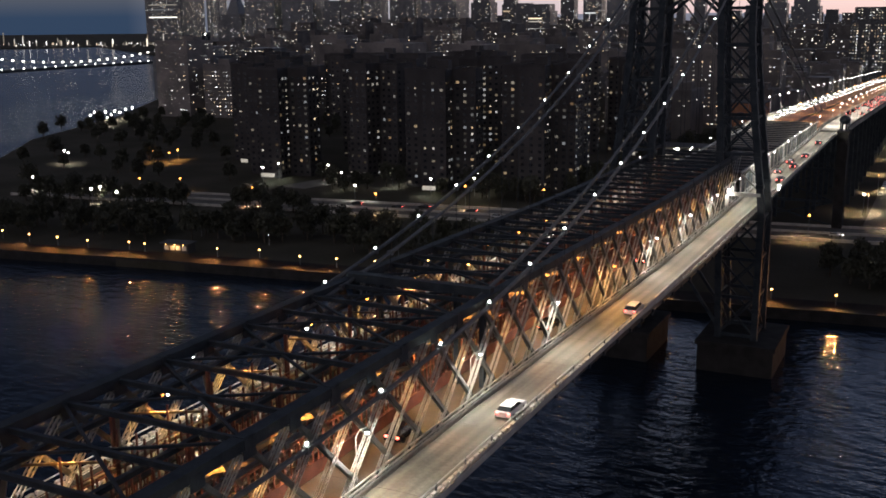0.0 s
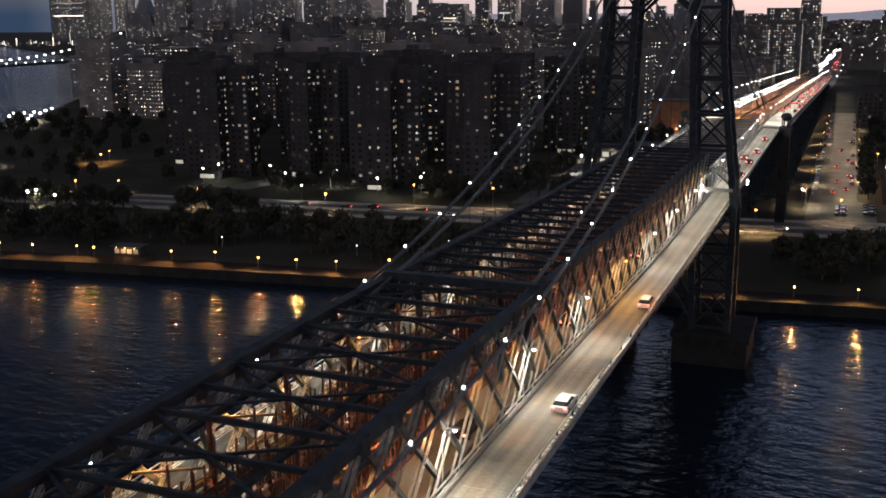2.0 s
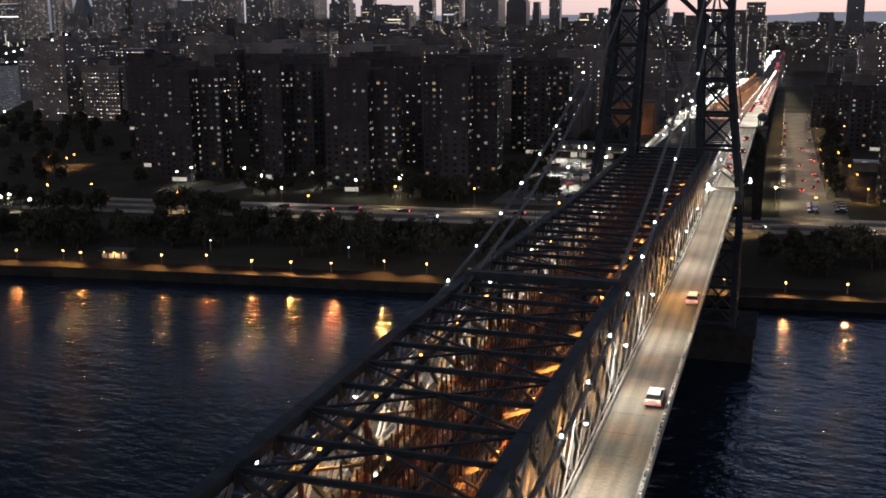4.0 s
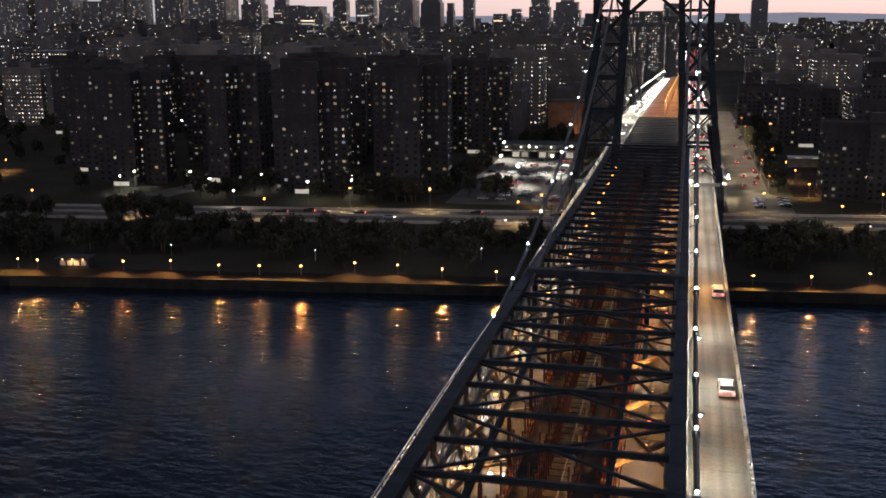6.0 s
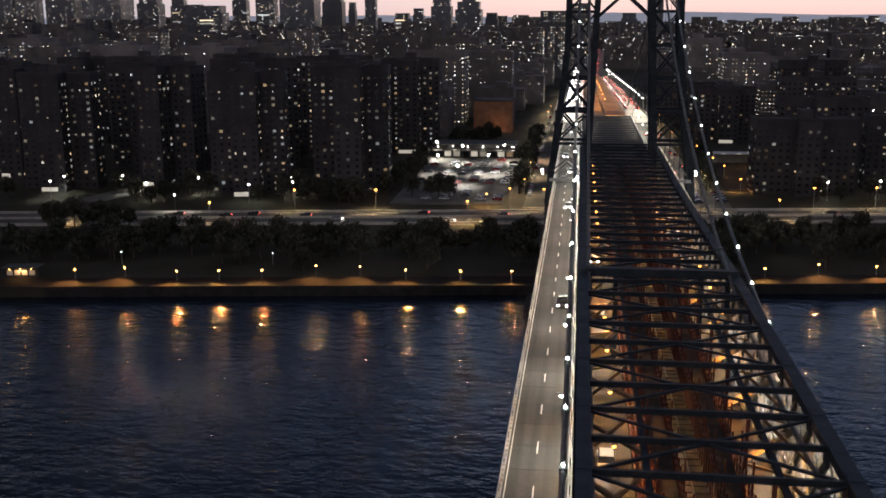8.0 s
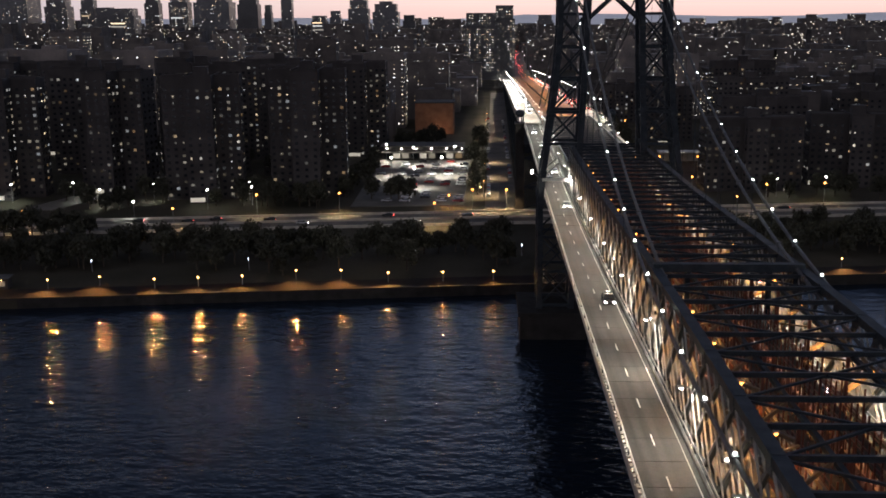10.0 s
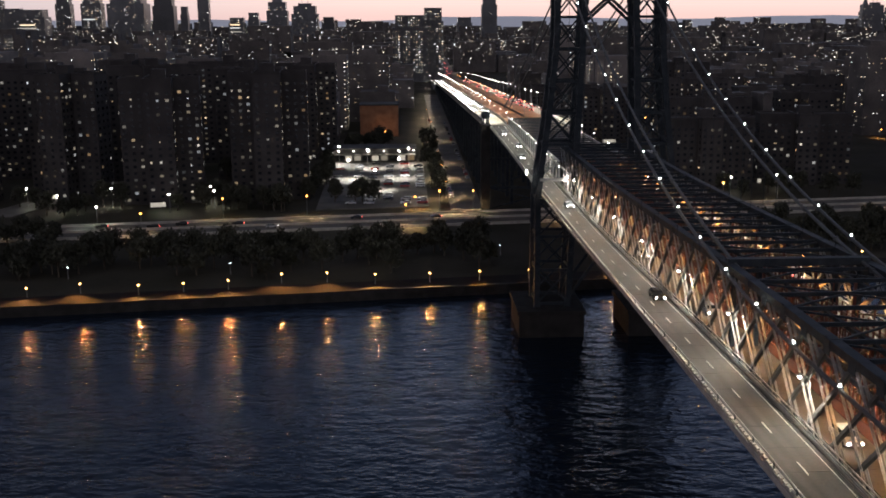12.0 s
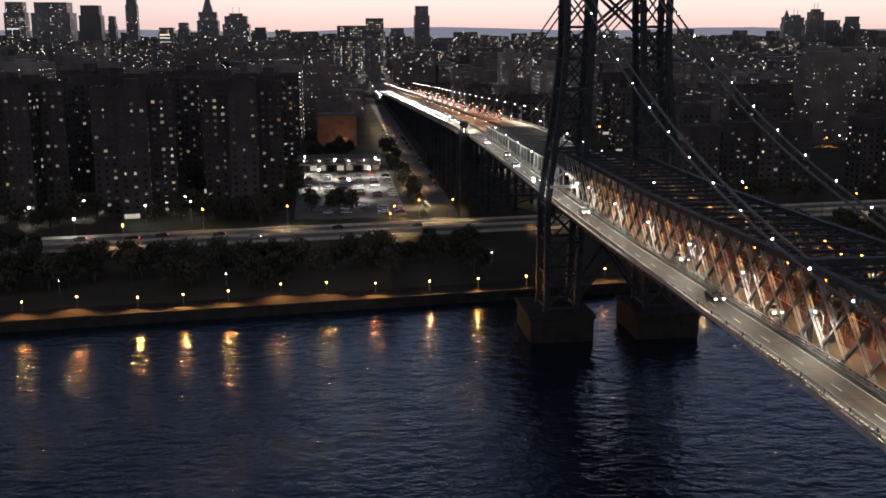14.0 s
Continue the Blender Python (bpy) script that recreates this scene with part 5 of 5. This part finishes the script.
rc = random.Random(3)
count = 0
for row in range(13):
    y = 575 + 62 * row
    half = 130 + 0.46 * (y + 120)
    x = -half * 1.25
    while x < half * 1.15:
        w, d = rc.uniform(18, 42), rc.uniform(20, 40)
        x += w / 2 + rc.uniform(3, 14)
        clear = -38 < x + w / 2 and x - w / 2 < 58
        shore_x = -554 - (y - 533) * 0.6
        if not clear and x - w / 2 > shore_x + 30 and not (-90 < x < -50 and y < 600) and not (60 < x < 230 and y < 690) and count < 290:
            tall = rc.random() < (0.3 if x < -100 else 0.14)
            h = rc.uniform(38, 64) if tall else rc.uniform(16, 34) + (6 if x < -100 else 0)
            city_house(x, y + rc.uniform(-8, 8), w, d, h, rc.choice((0.08, 0.16, 0.26, 0.38, 0.5)), rc, rc.choice(("brick city building with a few lit windows", "dark city building with scattered lit windows", "flat-roofed city building in deep dusk")))
            count += 1
        x += w / 2

# farther blocks, one joined mass each for walls and lights
V, F, LV, LF = [], [], [], []


def qbox(v, f, x0, x1, y0, y1, z0, z1):
    k = len(v)
    v.extend((x, y, z) for z in (z0, z1) for x, y in ((x0, y0), (x1, y0), (x1, y1), (x0, y1)))
    f.extend(tuple(k + i for i in q) for q in ((4, 5, 6, 7), (0, 1, 5, 4), (1, 2, 6, 5), (2, 3, 7, 6), (3, 0, 4, 7)))


for row in range(46):
    y = 1400 + 62 * row
    half = 200 + 0.62 * (y + 120)
    x = -half
    while x < half:
        w, d = rc.uniform(25, 70), rc.uniform(25, 50)
        x += w + rc.uniform(2, 20)
        if x < -1000 - (y - 1200) * 0.95 or (abs(x) < 45 and y < 2200):
            continue
        u = rc.random()
        h = rc.uniform(12, 30) if u < 0.8 else rc.uniform(30, 52) if u < 0.97 else rc.uniform(52, 72)
        qbox(V, F, x - w / 2, x + w / 2, y, y + d, 2, 2.6 + h)
        for _ in range(rc.randint(2, 26) + (14 if h > 30 else 0)):
            lx, lz, s = rc.uniform(-w / 2, w / 2), rc.uniform(0.3, 1.0) * h, rc.choice((0.4, 0.5, 0.6, 0.75, 1.1)) * (1 + y / 3600)
            qbox(LV, LF, x + lx - s / 2, x + lx + s / 2, y - 0.4, y + 0.2, 2.6 + lz - s / 2, 2.6 + lz + s / 2)
for nm, v, f, mt, lb in (("far_city_blocks", V, F, WALLS, "dark far city blocks reaching to the horizon"), ("far_city_lights", LV, LF, SPARKS, "scattered white and amber lights of the far city")):
    me = bpy.data.meshes.new(nm)
    me.from_pydata(v, [], f)
    me.materials.append(mt)
    tagged(new(nm, me), lb, "city", kind="stuff")


def skyscraper(x, y, w, h, lit=0.1, crown=0, label="tall dark office tower with rows of lit windows"):
    r = random.Random(int(x * 7 + h))
    t = thing("skyscraper", label, "skyscraper", pose(x, y, 2.0), "skyline towers")
    bm = bmesh.new()
    d = max(25, w * 0.8)
    box(bm, -w / 2, w / 2, -d / 2, d / 2, 0, h * 0.82)
    box(bm, -w * 0.42, w * 0.42, -d * 0.42, d * 0.42, h * 0.82, h)
    if crown == 1:
        beam(bm, (0, 0, h), (0, 0, h + w * 0.9), w * 0.5, w * 0.5, 0.05)
    elif crown == 2:
        box(bm, -w * 0.25, w * 0.25, -d * 0.25, d * 0.25, h, h * 1.06)
        for u in (-0.12, 0.12):
            box(bm, w * u - 0.5, w * u + 0.5, -0.5, 0.5, h * 1.06, h * 1.2)
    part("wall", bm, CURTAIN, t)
    bm = bmesh.new()
    bay, storey, size = (4.8, 5.0, 2.0) if y > 2000 else (3.0, 3.1, 1.2)
    windows_on(bm, -w / 2, w / 2, -d / 2, d / 2, 10, h * 0.82, lit * 1.9, bay, storey, size, r)
    windows_on(bm, -w * 0.42, w * 0.42, -d * 0.42, d * 0.42, h * 0.82, h, lit * 1.9, bay, storey, size, r)
    if lit > 0.12 and y > 2000:
        for f in range(r.randint(1, 3)):
            z = r.uniform(0.3, 0.8) * h
            box(bm, -w * 0.4, w * r.uniform(0.1, 0.4), -d / 2 - 0.2, -d / 2 + 0.1, z, z + 3)
    part("window_glazing", bm, PANES, t, "lit office windows", "stuff")


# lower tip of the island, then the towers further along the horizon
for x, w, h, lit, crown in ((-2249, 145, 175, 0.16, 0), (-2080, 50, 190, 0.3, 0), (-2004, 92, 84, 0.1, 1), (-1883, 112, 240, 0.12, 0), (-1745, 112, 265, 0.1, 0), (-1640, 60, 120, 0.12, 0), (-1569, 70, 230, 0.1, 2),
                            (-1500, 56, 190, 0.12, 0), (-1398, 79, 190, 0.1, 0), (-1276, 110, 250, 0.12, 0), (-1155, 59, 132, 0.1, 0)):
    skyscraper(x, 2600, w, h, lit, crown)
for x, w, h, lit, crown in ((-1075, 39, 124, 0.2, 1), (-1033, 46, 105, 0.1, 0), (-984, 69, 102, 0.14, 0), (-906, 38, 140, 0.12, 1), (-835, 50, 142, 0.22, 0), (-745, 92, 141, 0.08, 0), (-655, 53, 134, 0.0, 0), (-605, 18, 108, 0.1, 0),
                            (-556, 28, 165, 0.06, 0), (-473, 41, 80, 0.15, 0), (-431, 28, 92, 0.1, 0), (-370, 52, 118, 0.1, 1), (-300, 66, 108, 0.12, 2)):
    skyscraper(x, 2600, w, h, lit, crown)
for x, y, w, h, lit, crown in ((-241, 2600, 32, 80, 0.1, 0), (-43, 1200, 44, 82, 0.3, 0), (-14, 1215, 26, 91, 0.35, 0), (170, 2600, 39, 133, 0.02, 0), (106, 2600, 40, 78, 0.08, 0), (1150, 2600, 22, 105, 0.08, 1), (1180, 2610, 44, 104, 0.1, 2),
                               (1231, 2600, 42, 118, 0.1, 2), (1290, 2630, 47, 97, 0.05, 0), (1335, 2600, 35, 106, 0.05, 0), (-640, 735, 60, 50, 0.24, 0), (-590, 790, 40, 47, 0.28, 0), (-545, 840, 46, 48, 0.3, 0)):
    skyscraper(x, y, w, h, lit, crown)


# ---- the far suspension bridge down the river ----
def far_bridge():
    t = thing("far_suspension_bridge", "far suspension bridge strung with white lights over the river", "bridge", pose(-835, 666, 0, 0, 0, -2))
    bm = bmesh.new()
    box(bm, -5, 5, -460, 390, 26, 29)
    part("deck", bm, STEEL, t)
    for v in (320, -110):
        bm = bmesh.new()
        for k in (-4.5, 4.5):
            box(bm, k - 1, k + 1, v - 1.5, v + 1.5, -2, 61)
        box(bm, -4, 4, v - 1.5, v + 1.5, 56, 60)
        part("tower", bm, STEEL, t)

    def z_at(v):
        return 33 + 27 * ((v - 105) / 215) ** 2 if v > -110 else max(30, 60 - 0.2 * (-110 - v))

    bm = bmesh.new()
    tube(bm, [(5, v, z_at(v)) for v in range(-260, 321, 20)], 0.4)
    part("cable", bm, CABLE, t)
    bm = bmesh.new()
    for v in range(-260, 321, 13):
        box(bm, 5.2, 6.6, v - 0.8, v + 0.8, z_at(v), z_at(v) + 1.6)
    for v in range(-450, 390, 14):
        box(bm, 5.2, 6.2, v - 0.6, v + 0.6, 29.3, 30.5)
    part("string_light", bm, STRING_GLOW, t, "string of white lights", "stuff")


far_bridge()

# traffic on the avenue beyond the viaduct
for nm, mt, u0, lb in (("far_headlights", HEAD_GLOW, -15, "far headlights of oncoming traffic on the avenue"), ("far_tail_lights", TAIL_GLOW, 4, "far red tail lights on the avenue")):
    LV, LF = [], []
    for i in range(150):
        s = 1045 + 7.6 * i + rc.uniform(-3, 3)
        for lane in range(3):
            if rc.random() < (0.3 if u0 < 0 else 0.08):
                u = u0 + 3.6 * lane + 0.012 * (s - 1045)
                for k in (-0.7, 0.7):
                    qbox(LV, LF, u + k - 0.22, u + k + 0.22, s, s + 0.2, 3.3, 3.75)
    me = bpy.data.meshes.new(nm)
    me.from_pydata(LV, [], LF)
    me.materials.append(mt)
    tagged(new(nm, me), lb, "traffic", kind="stuff")
sheet("road_avenue", [(-19, 1043), (19, 1043), (34, 2250), (-4, 2250)], 2.9, STREET, "long straight lit avenue beyond the viaduct", 0.5, "road")
row_of(post_lamp("avenue_lamp", 8.5, WHITE_GLOW, 5000, WARM_WHITE, "white lamp on a pole along the avenue", "avenue lamps", 0.3, 150),
       [(x + 0.012 * (y - 1043), y, 2.6) for i in range(8) for x, y in ((-20.5, 1060 + 120 * i), (20.5, 1115 + 120 * i))])

# lights on the far bank and a lit pier on the near one
LV, LF = [], []
for _ in range(150):
    x = rc.uniform(-2750, -1850)
    y = 1985 + 0.16 * (x + 2039) + rc.uniform(0, 260)
    s = rc.uniform(1.2, 2.2)
    qbox(LV, LF, x, x + s, y, y + 1, 3 + rc.expovariate(0.12), 3.5 + s + rc.expovariate(0.4))
me = bpy.data.meshes.new("far_bank_lights")
me.from_pydata(LV, [], LF)
me.materials.append(SPARKS)
tagged(new("far_bank_lights", me), "bright scattered lights along the far bank", "lights", kind="stuff")
